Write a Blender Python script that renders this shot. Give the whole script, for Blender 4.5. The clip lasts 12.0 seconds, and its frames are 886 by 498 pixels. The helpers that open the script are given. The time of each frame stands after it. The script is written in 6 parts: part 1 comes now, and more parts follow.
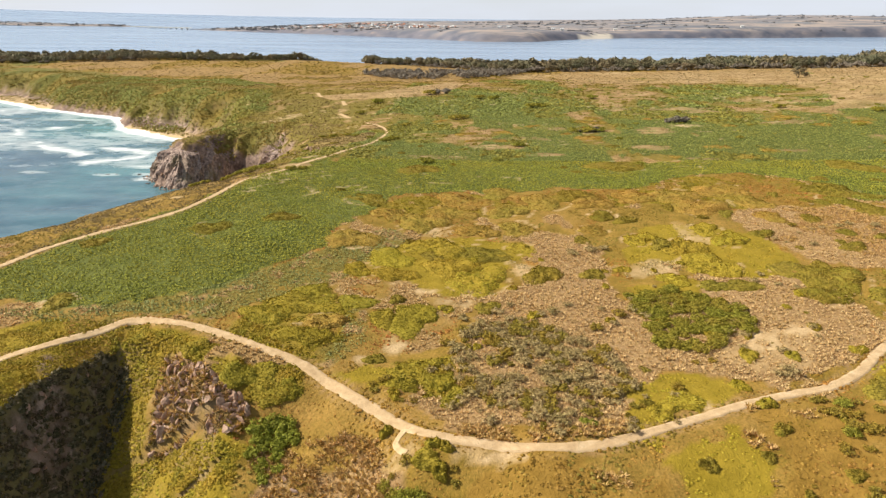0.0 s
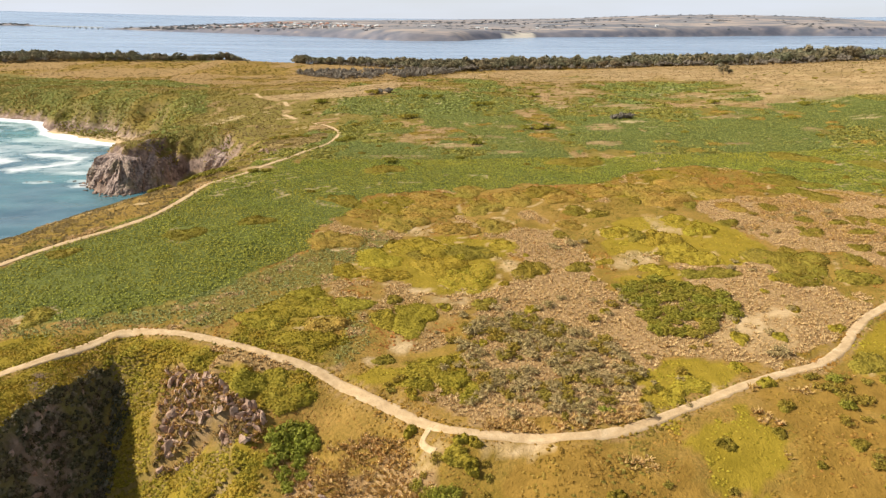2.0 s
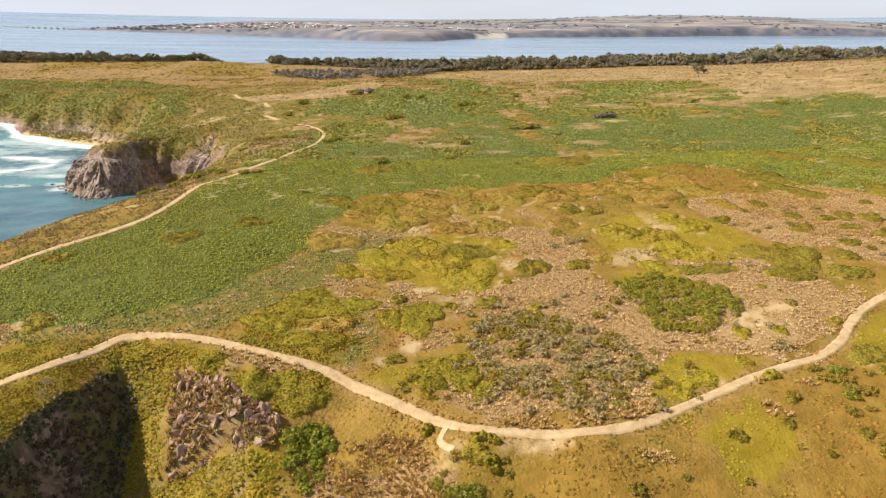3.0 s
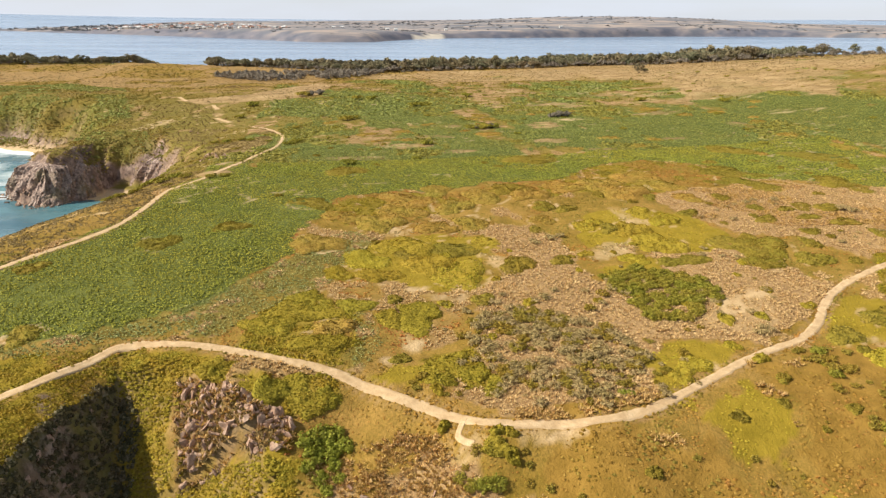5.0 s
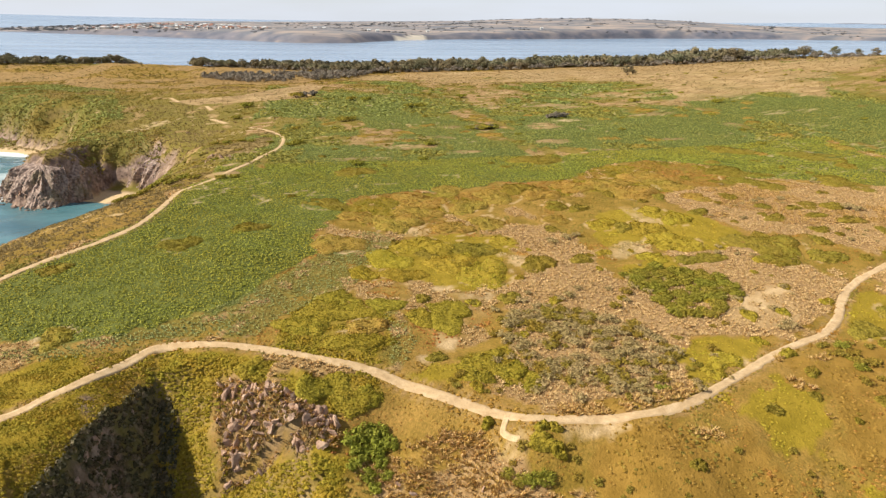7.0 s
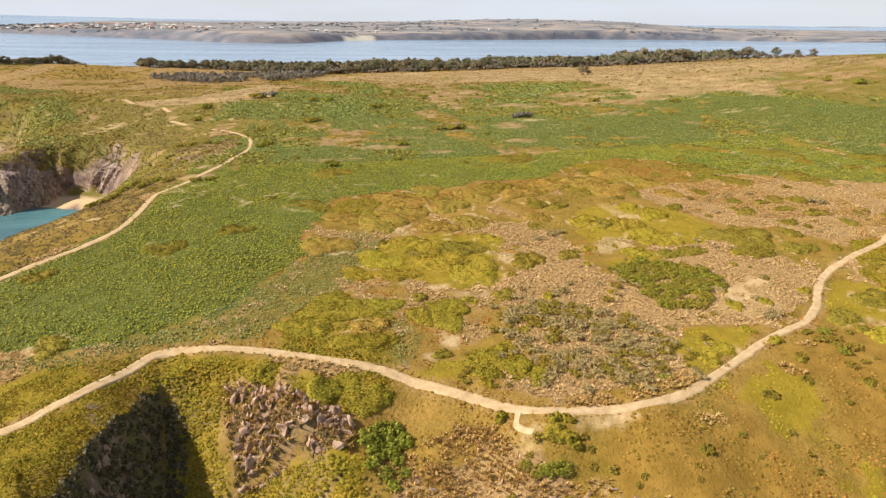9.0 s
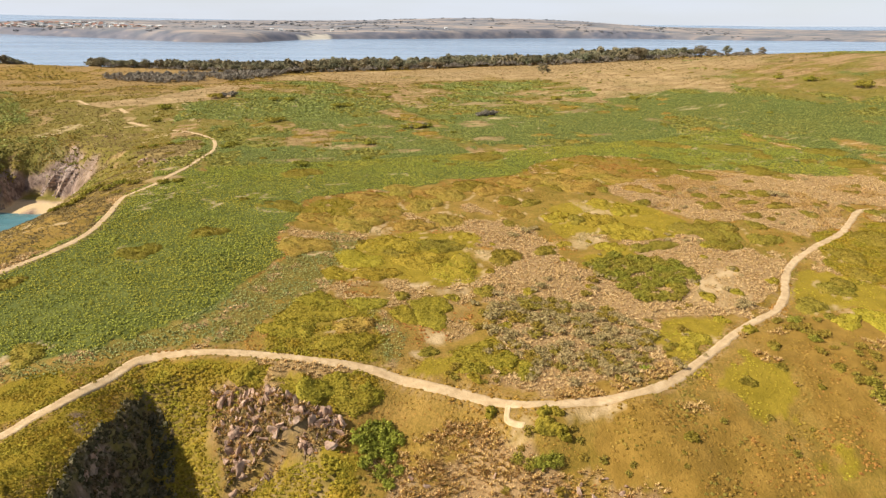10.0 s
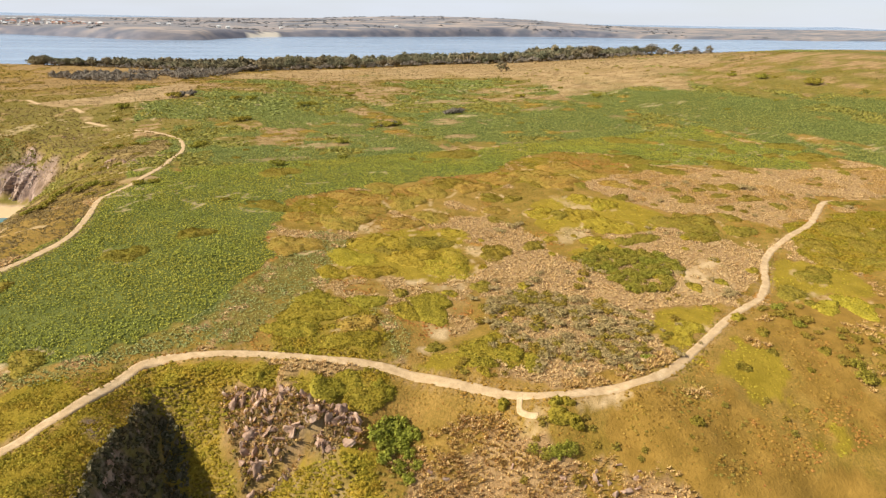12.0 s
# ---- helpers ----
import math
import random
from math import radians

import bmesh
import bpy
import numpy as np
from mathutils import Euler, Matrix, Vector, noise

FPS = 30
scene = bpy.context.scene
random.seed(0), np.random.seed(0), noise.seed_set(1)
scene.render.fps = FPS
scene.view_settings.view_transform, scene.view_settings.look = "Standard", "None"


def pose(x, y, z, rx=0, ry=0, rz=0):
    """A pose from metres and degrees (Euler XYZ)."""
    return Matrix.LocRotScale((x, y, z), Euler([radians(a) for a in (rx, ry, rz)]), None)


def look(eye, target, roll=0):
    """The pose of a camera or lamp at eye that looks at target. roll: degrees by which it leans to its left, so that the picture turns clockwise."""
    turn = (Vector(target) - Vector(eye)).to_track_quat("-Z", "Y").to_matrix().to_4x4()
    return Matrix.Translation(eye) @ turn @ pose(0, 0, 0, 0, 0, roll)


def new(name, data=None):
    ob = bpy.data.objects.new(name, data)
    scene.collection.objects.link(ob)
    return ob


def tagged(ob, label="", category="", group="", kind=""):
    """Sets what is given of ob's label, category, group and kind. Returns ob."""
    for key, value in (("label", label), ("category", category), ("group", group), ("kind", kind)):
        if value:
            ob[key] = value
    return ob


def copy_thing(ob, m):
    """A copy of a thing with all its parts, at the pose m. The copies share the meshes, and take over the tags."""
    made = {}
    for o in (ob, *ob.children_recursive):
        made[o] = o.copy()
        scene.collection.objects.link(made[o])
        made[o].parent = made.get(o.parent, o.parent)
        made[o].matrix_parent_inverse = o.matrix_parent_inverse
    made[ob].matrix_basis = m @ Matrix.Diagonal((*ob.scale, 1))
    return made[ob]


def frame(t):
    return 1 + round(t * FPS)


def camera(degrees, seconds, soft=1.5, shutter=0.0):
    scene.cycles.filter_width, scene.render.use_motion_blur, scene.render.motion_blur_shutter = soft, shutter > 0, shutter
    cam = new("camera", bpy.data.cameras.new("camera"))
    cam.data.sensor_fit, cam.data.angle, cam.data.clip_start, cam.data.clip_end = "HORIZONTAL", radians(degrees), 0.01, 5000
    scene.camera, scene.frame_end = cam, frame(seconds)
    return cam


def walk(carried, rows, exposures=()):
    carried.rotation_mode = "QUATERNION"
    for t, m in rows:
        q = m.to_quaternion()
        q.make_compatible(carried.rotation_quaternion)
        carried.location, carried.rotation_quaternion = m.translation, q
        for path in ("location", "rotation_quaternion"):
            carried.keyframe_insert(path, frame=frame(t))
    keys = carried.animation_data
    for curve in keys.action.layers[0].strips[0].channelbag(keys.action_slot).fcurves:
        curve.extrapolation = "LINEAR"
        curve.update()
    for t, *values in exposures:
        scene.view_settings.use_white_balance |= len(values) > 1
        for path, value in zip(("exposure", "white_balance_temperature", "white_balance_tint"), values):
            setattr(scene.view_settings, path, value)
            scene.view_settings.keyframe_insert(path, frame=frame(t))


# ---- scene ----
cam = camera(65.75, 12.0, soft=1.35)
PATH = [
    (0.0, (3.237, 1.399, 73.539), (0.513, 95.973, 41.163), 0.52),
    (0.5, (0.173, 1.318, 73.566), (0.564, 95.917, 41.149), 0.53),
    (1.0, (-2.767, 1.242, 73.493), (0.592, 95.792, 41.104), 0.55),
    (1.5, (-5.644, 1.162, 73.555), (0.253, 95.582, 41.149), 0.55),
    (2.0, (-8.443, 1.067, 73.473), (-0.825, 95.372, 41.094), 0.61),
    (2.5, (-11.230, 1.088, 73.422), (-2.085, 95.264, 41.059), 0.67),
    (3.0, (-13.793, 1.132, 73.382), (-2.425, 95.087, 41.083), 0.66),
    (3.5, (-16.303, 1.236, 73.349), (-1.985, 94.800, 41.087), 0.66),
    (5.5, (-25.481, 1.651, 73.306), (-5.022, 94.137, 41.246), 0.82),
    (6.0, (-27.592, 1.877, 73.252), (-7.058, 94.369, 41.258), 0.90),
    (6.5, (-29.689, 2.041, 73.263), (-8.281, 94.350, 41.314), 0.97),
    (8.5, (-37.795, 3.029, 73.151), (-10.114, 93.722, 41.394), 1.13),
    (9.0, (-39.802, 3.345, 73.106), (-10.203, 93.447, 41.398), 1.22),
    (9.5, (-41.769, 3.666, 73.133), (-9.607, 92.886, 41.424), 1.26),
    (10.0, (-43.650, 4.099, 73.047), (-8.482, 92.172, 41.323), 1.28),
    (10.5, (-45.622, 4.499, 73.040), (-7.723, 91.419, 41.282), 1.31),
    (11.0, (-47.555, 5.062, 73.002), (-7.079, 90.811, 41.241), 1.37),
    (11.5, (-49.563, 5.584, 73.000), (-8.154, 90.877, 41.213), 1.46),
    (12.0, (-51.528, 6.234, 72.920), (-10.055, 91.490, 41.117), 1.54),
]
walk(cam, [(t, look(e, a, r)) for t, e, a, r in PATH], exposures=[(0.0, 0.58, 6280, 10)])


# ---- daylight ----
SUN_TO = Vector((-0.86, 0.10, 0.72)).normalized()
world = bpy.data.worlds.new("sky")
scene.world = world
world.use_nodes = True
wn, wl = world.node_tree.nodes, world.node_tree.links
sky = wn.new("ShaderNodeTexSky")
sky.sky_type, sky.sun_disc = "NISHITA", False
sky.sun_elevation = math.asin(SUN_TO.z)
sky.sun_rotation = math.atan2(SUN_TO.x, SUN_TO.y)
sky.dust_density, sky.ozone_density, sky.air_density = 0.6, 1.0, 1.0
coord, split, cirrus, veil, air = (wn.new("ShaderNode" + k) for k in ("TexCoord", "SeparateXYZ", "TexNoise", "MapRange", "Mix"))
spread_sky, cloud = wn.new("ShaderNodeMapping"), wn.new("ShaderNodeMath")
wl.new(coord.outputs["Generated"], split.inputs[0])
wl.new(split.outputs[2], veil.inputs[0])
veil.inputs[1].default_value, veil.inputs[2].default_value = 0.0, 0.30
veil.inputs[3].default_value, veil.inputs[4].default_value = 0.90, 0.62
spread_sky.inputs["Scale"].default_value = (2.5, 2.5, 16)
wl.new(coord.outputs["Generated"], spread_sky.inputs[0])
wl.new(spread_sky.outputs[0], cirrus.inputs["Vector"])
cirrus.inputs["Scale"].default_value, cirrus.inputs["Detail"].default_value = 1.6, 6
cloud.operation, cloud.use_clamp = "MULTIPLY_ADD", True
wl.new(cirrus.outputs["Fac"], cloud.inputs[0])
cloud.inputs[1].default_value = 0.55
cloud_base = wn.new("ShaderNodeMath")
cloud_base.operation = "ADD"
cloud_base.inputs[1].default_value = -0.30
wl.new(veil.outputs[0], cloud_base.inputs[0])
wl.new(cloud_base.outputs[0], cloud.inputs[2])
air.data_type = "RGBA"
wl.new(cloud.outputs[0], air.inputs[0])
wl.new(sky.outputs[0], air.inputs[6])
haze, high = wn.new("ShaderNodeMix"), wn.new("ShaderNodeMapRange")
haze.data_type = "RGBA"
wl.new(split.outputs[2], high.inputs[0])
high.inputs[1].default_value, high.inputs[2].default_value = 0.02, 0.45
wl.new(high.outputs[0], haze.inputs[0])
haze.inputs[6].default_value, haze.inputs[7].default_value = (7.0, 7.3, 7.9, 1), (3.0, 3.05, 3.15, 1)
wl.new(haze.outputs[2], air.inputs[7])
wl.new(air.outputs[2], wn["Background"].inputs[0])
wn["Background"].inputs[1].default_value = 0.075
sun = new("sun", bpy.data.lights.new("sun", "SUN"))
sun.data.energy, sun.data.angle, sun.data.color = 5.0, radians(0.6), (1.0, 0.92, 0.76)
sun.matrix_world = look((-300, 80, 400), Vector((-300, 80, 400)) - SUN_TO)


# ---- materials ----
class Nodes:
    """A short hand for node materials."""

    def __init__(self, name, rough=0.8, spec=0.3):
        self.mat = bpy.data.materials.new(name)
        self.mat.use_nodes = True
        self.n, self.l = self.mat.node_tree.nodes, self.mat.node_tree.links
        self.bsdf = self.n["Principled BSDF"]
        self.bsdf.inputs["Roughness"].default_value = rough
        self.bsdf.inputs["Specular IOR Level"].default_value = spec
        self.geo = self.n.new("ShaderNodeNewGeometry")

    def put(self, socket, value):
        if hasattr(value, "is_linked"):
            self.l.new(value, socket)
        elif isinstance(value, tuple) and len(value) == 3 and len(socket.default_value) == 4:
            socket.default_value = (*value, 1)
        else:
            socket.default_value = value

    def noise(self, scale, detail=3.0, rough=0.55, stretch=None):
        t = self.n.new("ShaderNodeTexNoise")
        t.inputs["Scale"].default_value, t.inputs["Detail"].default_value, t.inputs["Roughness"].default_value = scale, detail, rough
        where = self.geo.outputs["Position"]
        if stretch:
            v = self.n.new("ShaderNodeVectorMath")
            v.operation = "MULTIPLY"
            v.inputs[1].default_value = stretch
            self.l.new(where, v.inputs[0])
            where = v.outputs[0]
        self.l.new(where, t.inputs["Vector"])
        return t.outputs["Fac"]

    def mix(self, fac, a, b):
        m = self.n.new("ShaderNodeMix")
        m.data_type = "RGBA"
        self.put(m.inputs[0], fac)
        self.put(m.inputs[6], a)
        self.put(m.inputs[7], b)
        return m.outputs[2]

    def ramp(self, fac, *stops):
        r = self.n.new("ShaderNodeValToRGB")
        while len(r.color_ramp.elements) < len(stops):
            r.color_ramp.elements.new(0.5)
        for e, (at, col) in zip(r.color_ramp.elements, stops):
            e.position, e.color = at, (*(col if isinstance(col, tuple) else (col, col, col)), 1)
        self.l.new(fac, r.inputs[0])
        return r.outputs[0]

    def math(self, op, a, b=0.0):
        m = self.n.new("ShaderNodeMath")
        m.operation = op
        self.put(m.inputs[0], a)
        self.put(m.inputs[1], b)
        return m.outputs[0]

    def attr(self, name):
        a = self.n.new("ShaderNodeAttribute")
        a.attribute_name = name
        return a.outputs["Fac"]

    def bump(self, h, strength=0.5, dist=0.1):
        b = self.n.new("ShaderNodeBump")
        b.inputs["Strength"].default_value, b.inputs["Distance"].default_value = strength, dist
        self.l.new(h, b.inputs["Height"])
        self.l.new(b.outputs[0], self.bsdf.inputs["Normal"])

    def colour(self, c):
        self.put(self.bsdf.inputs["Base Color"], c)
        return self.mat

    def island(self):
        return self.geo.outputs["Random Per Island"]

    def whim(self):
        return self.n.new("ShaderNodeObjectInfo").outputs["Random"]


def leafy(name, dark, mid, light, patch=(0.9, 0.85, 0.7), size=0.12, rough=0.65, vary=None):
    """Foliage: every leaf or blade has its own tone, and broad patches drift in tone."""
    k = Nodes(name, rough, 0.08)
    dark, light = tuple(0.74 * v for v in dark), tuple(1.16 * v for v in light)
    fleck = k.ramp(k.noise(2.8, 4, 0.65), (0.30, 0.0), (0.72, 1.0))
    tone = k.math("ADD", k.math("MULTIPLY", k.island(), 0.5), k.math("MULTIPLY", fleck, 0.5))
    c = k.ramp(tone, (0.08, dark), (0.48, mid), (0.92, light))
    tint = k.n.new("ShaderNodeMix")
    tint.data_type, tint.blend_type = "RGBA", "MULTIPLY"
    k.put(tint.inputs[0], k.ramp(k.noise(size, 3), (0.36, 0.0), (0.66, 1.0)))
    k.put(tint.inputs[6], c)
    k.put(tint.inputs[7], patch)
    if vary:
        # each shrub leans towards a tone of its own
        own = k.n.new("ShaderNodeMix")
        own.data_type, own.blend_type = "RGBA", "MULTIPLY"
        k.put(own.inputs[0], k.whim())
        k.put(own.inputs[6], tint.outputs[2])
        k.put(own.inputs[7], vary)
        tint = own
    k.colour(tint.outputs[2])
    glow, both = k.n.new("ShaderNodeBsdfTranslucent"), k.n.new("ShaderNodeMixShader")
    k.l.new(tint.outputs[2], glow.inputs[0])
    both.inputs[0].default_value = 0.18
    k.l.new(k.bsdf.outputs[0], both.inputs[1])
    k.l.new(glow.outputs[0], both.inputs[2])
    k.l.new(both.outputs[0], k.n["Material Output"].inputs[0])
    return k.mat


BRACKEN = leafy("bracken", (0.135, 0.146, 0.019), (0.288, 0.30, 0.04), (0.46, 0.455, 0.092), (1.25, 1.05, 0.9), 0.06)
# the far bracken is cooler and bluer, with distance haze put into its colour
BRACKEN_FAR = leafy("far_bracken", (0.14, 0.16, 0.038), (0.24, 0.265, 0.066), (0.36, 0.385, 0.12), (1.2, 1.02, 0.9), 0.03)
BRACKEN_OLIVE = leafy("olive_bracken", (0.16, 0.145, 0.03), (0.275, 0.25, 0.05), (0.39, 0.35, 0.09), (1.1, 1.0, 0.9), 0.05)
BRACKEN_PALE = leafy("pale_bracken", (0.14, 0.155, 0.05), (0.27, 0.29, 0.10), (0.45, 0.46, 0.19), (1.2, 1.0, 0.8), 0.2)
TUSSOCK = leafy("tussock_grass", (0.37, 0.235, 0.098), (0.67, 0.46, 0.21), (0.84, 0.63, 0.355), (0.80, 0.77, 0.68), 0.30)
TUSSOCK_BROWN = leafy("brown_tussock", (0.29, 0.165, 0.06), (0.56, 0.35, 0.14), (0.80, 0.56, 0.27), (0.85, 0.85, 0.6), 0.30)
HEATH = leafy("heath", (0.22, 0.134, 0.02), (0.335, 0.208, 0.034), (0.45, 0.285, 0.062), (1.15, 0.74, 1.2), 0.07)
HEATH_RUST = leafy("rusty_heath", (0.2145, 0.1096, 0.0199), (0.3218, 0.1673, 0.0351), (0.4193, 0.2383, 0.0702), (0.9, 1.1, 0.8), 0.12)
GOLD = leafy("golden_heath", (0.225, 0.178, 0.015), (0.36, 0.285, 0.025), (0.49, 0.385, 0.047), (0.95, 0.82, 1.0), 0.12)
MAT_OLIVE = leafy("olive_mat", (0.148, 0.12, 0.017), (0.26, 0.205, 0.03), (0.39, 0.302, 0.055), (0.88, 0.94, 0.8), 0.25, vary=(1.12, 0.97, 1.0))
MAT_GREEN = leafy("green_mat", (0.165, 0.14, 0.017), (0.30, 0.252, 0.028), (0.44, 0.36, 0.055), (0.9, 0.9, 0.8), 0.25, vary=(1.1, 0.97, 1.0))
MAT_YELLOW = leafy("yellow_mat", (0.2716, 0.2195, 0.0193), (0.4166, 0.3369, 0.0328), (0.5554, 0.4466, 0.0657), (0.84, 0.86, 0.8), 0.2, vary=(0.95, 0.80, 1.0))
MAT_RED = leafy("rusty_mat", (0.289, 0.163, 0.0314), (0.4428, 0.2509, 0.0553), (0.5903, 0.345, 0.0922), (0.82, 0.95, 0.8), 0.12, vary=(0.85, 1.02, 0.9))
TUSSOCK_FAR = leafy("far_grass", (0.165, 0.132, 0.055), (0.25, 0.195, 0.08), (0.34, 0.262, 0.115), (1.2, 0.98, 1.0), 0.02)
TAN_GRASS = leafy("tan_grass", (0.27, 0.172, 0.07), (0.37, 0.245, 0.105), (0.48, 0.335, 0.16), (0.9, 0.92, 0.85), 0.06)
HEATH_GREEN = leafy("green_heath", (0.14, 0.122, 0.022), (0.225, 0.188, 0.035), (0.315, 0.255, 0.06), (1.15, 0.92, 0.9), 0.05)
HEATH_OLIVE = leafy("olive_heath", (0.135, 0.113, 0.010), (0.255, 0.207, 0.018), (0.385, 0.305, 0.04), (1.12, 0.9, 0.9), 0.3)
# scrub of the gully wall, coloured extra dark to deepen the shade there
SCRUB_SHADED = leafy("gully_scrub", (0.045, 0.042, 0.018), (0.105, 0.095, 0.042), (0.25, 0.21, 0.125), (1.1, 0.9, 1.0), 0.4)
HEATH_BROWN = leafy("brown_heath", (0.13, 0.085, 0.03), (0.205, 0.14, 0.052), (0.30, 0.215, 0.09), (1.0, 1.0, 0.9), 0.08)
SCRUB_SLOPE = leafy("slope_scrub", (0.135, 0.132, 0.03), (0.215, 0.205, 0.048), (0.31, 0.285, 0.08), (1.15, 0.92, 0.9), 0.05)
SHRUB_GREY = leafy("grey_shrub", (0.19, 0.132, 0.058), (0.45, 0.325, 0.146), (0.65, 0.49, 0.25), (0.85, 0.87, 0.8), 0.3, vary=(0.95, 0.98, 0.9))
SHRUB_OLIVE = leafy("olive_shrub", (0.19, 0.145, 0.022), (0.30, 0.23, 0.036), (0.43, 0.33, 0.07), (0.88, 0.92, 0.9), 0.3, vary=(1.1, 0.95, 0.9))
SHRUB_GREEN = leafy("green_shrub", (0.145, 0.142, 0.018), (0.262, 0.248, 0.032), (0.40, 0.365, 0.06), (0.9, 0.9, 0.8), 0.3, vary=(1.2, 0.98, 1.1))
FERN_BRIGHT = leafy("bright_fern", (0.165, 0.165, 0.02), (0.29, 0.285, 0.034), (0.43, 0.41, 0.08), (0.85, 0.9, 0.8), 0.5)
# belt leaves greyed and cooled a little: distance haze held in the colour
TREE_LEAF = leafy("tree_leaf", (0.09, 0.10, 0.056), (0.155, 0.162, 0.09), (0.235, 0.235, 0.14), (1.25, 1.0, 0.95), 0.04, vary=(1.1, 0.95, 1.0))
TREE_LEAF_GREY = leafy("grey_tree_leaf", (0.16, 0.13, 0.10), (0.24, 0.195, 0.148), (0.32, 0.27, 0.21), (0.9, 0.95, 0.95), 0.04)


def bark():
    k = Nodes("bark", 0.9, 0.2)
    n = k.noise(5.0, 4, 0.6, (1, 1, 0.3))
    k.bump(n, 0.6, 0.05)
    return k.colour(k.ramp(n, (0.3, (0.07, 0.05, 0.035)), (0.7, (0.22, 0.17, 0.125))))


def rock(name, dark, mid, light, scale=0.6):
    k = Nodes(name, 0.85, 0.3)
    a, b = k.noise(scale, 5, 0.62), k.noise(scale * 6, 4, 0.6)
    c = k.ramp(a, (0.32, dark), (0.5, mid), (0.68, light))
    k.bump(b, 0.7, 0.12)
    c = k.mix(k.ramp(b, (0.35, 0.0), (0.75, 0.55)), c, light)
    return k.colour(k.mix(k.math("MULTIPLY", k.whim(), 0.5), c, dark))


BARK = bark()
ROCK = rock("slope_rock", (0.20, 0.112, 0.072), (0.41, 0.255, 0.17), (0.64, 0.46, 0.335), 0.7)
SEA_ROCK = rock("sea_rock", (0.05, 0.035, 0.03), (0.11, 0.08, 0.065), (0.20, 0.15, 0.12), 0.3)


def ground_material():
    k = Nodes("ground_cover", 0.92, 0.15)
    big, mid, fine = k.noise(0.045, 4), k.noise(0.30, 4), k.noise(2.6, 4, 0.65)
    dry = k.ramp(mid, (0.30, (0.26, 0.155, 0.064)), (0.52, (0.38, 0.24, 0.108)), (0.72, (0.51, 0.34, 0.163)))
    dry = k.mix(k.ramp(fine, (0.35, 0.5), (0.62, 0.0)), dry, (0.15, 0.085, 0.032))
    heath = k.ramp(mid, (0.30, (0.19, 0.120, 0.016)), (0.50, (0.28, 0.172, 0.029)), (0.72, (0.38, 0.225, 0.052)))
    heath = k.mix(k.ramp(big, (0.45, 0.0), (0.70, 0.7)), heath, (0.40, 0.225, 0.065))
    heath = k.mix(k.ramp(fine, (0.38, 0.5), (0.60, 0.0)), heath, (0.13, 0.095, 0.014))
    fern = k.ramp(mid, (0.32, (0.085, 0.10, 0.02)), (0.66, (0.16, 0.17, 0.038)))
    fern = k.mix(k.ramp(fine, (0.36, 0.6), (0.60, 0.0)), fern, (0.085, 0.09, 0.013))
    stone = k.ramp(k.noise(0.22, 6, 0.65), (0.33, (0.12, 0.078, 0.060)), (0.5, (0.27, 0.185, 0.142)), (0.68, (0.46, 0.335, 0.26)))
    seam = k.noise(0.9, 5, 0.7, (1, 1, 0.35))
    stone = k.mix(k.ramp(seam, (0.36, 0.75), (0.52, 0.0)), stone, (0.075, 0.050, 0.042))
    sand = k.ramp(fine, (0.3, (0.50, 0.34, 0.18)), (0.7, (0.68, 0.50, 0.29)))
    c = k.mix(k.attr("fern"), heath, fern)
    c = k.mix(k.attr("gold"), c, k.ramp(mid, (0.32, (0.21, 0.148, 0.011)), (0.68, (0.31, 0.215, 0.022))))
    c = k.mix(k.attr("rust"), c, k.ramp(mid, (0.32, (0.20, 0.115, 0.018)), (0.68, (0.32, 0.185, 0.036))))
    c = k.mix(k.attr("dry"), c, dry)
    c = k.mix(k.attr("tan"), c, k.ramp(k.noise(0.10, 5, 0.6), (0.32, (0.24, 0.155, 0.066)), (0.5, (0.35, 0.232, 0.105)), (0.68, (0.47, 0.325, 0.16))))
    c = k.mix(k.attr("rock"), c, stone)
    c = k.mix(k.attr("sand"), c, sand)
    k.bump(k.math("ADD", fine, k.math("MULTIPLY", seam, 1.5)), 0.6, 0.25)
    return k.colour(c)


def track_material():
    k = Nodes("track_sand", 0.95, 0.1)
    a, b = k.noise(0.8, 4), k.noise(6.0, 4, 0.6)
    c = k.ramp(a, (0.30, (0.44, 0.295, 0.155)), (0.55, (0.55, 0.385, 0.215)), (0.75, (0.64, 0.475, 0.29)))
    k.bump(b, 0.5, 0.05)
    return k.colour(k.mix(k.ramp(b, (0.34, 0.6), (0.5, 0.0)), c, (0.33, 0.235, 0.13)))


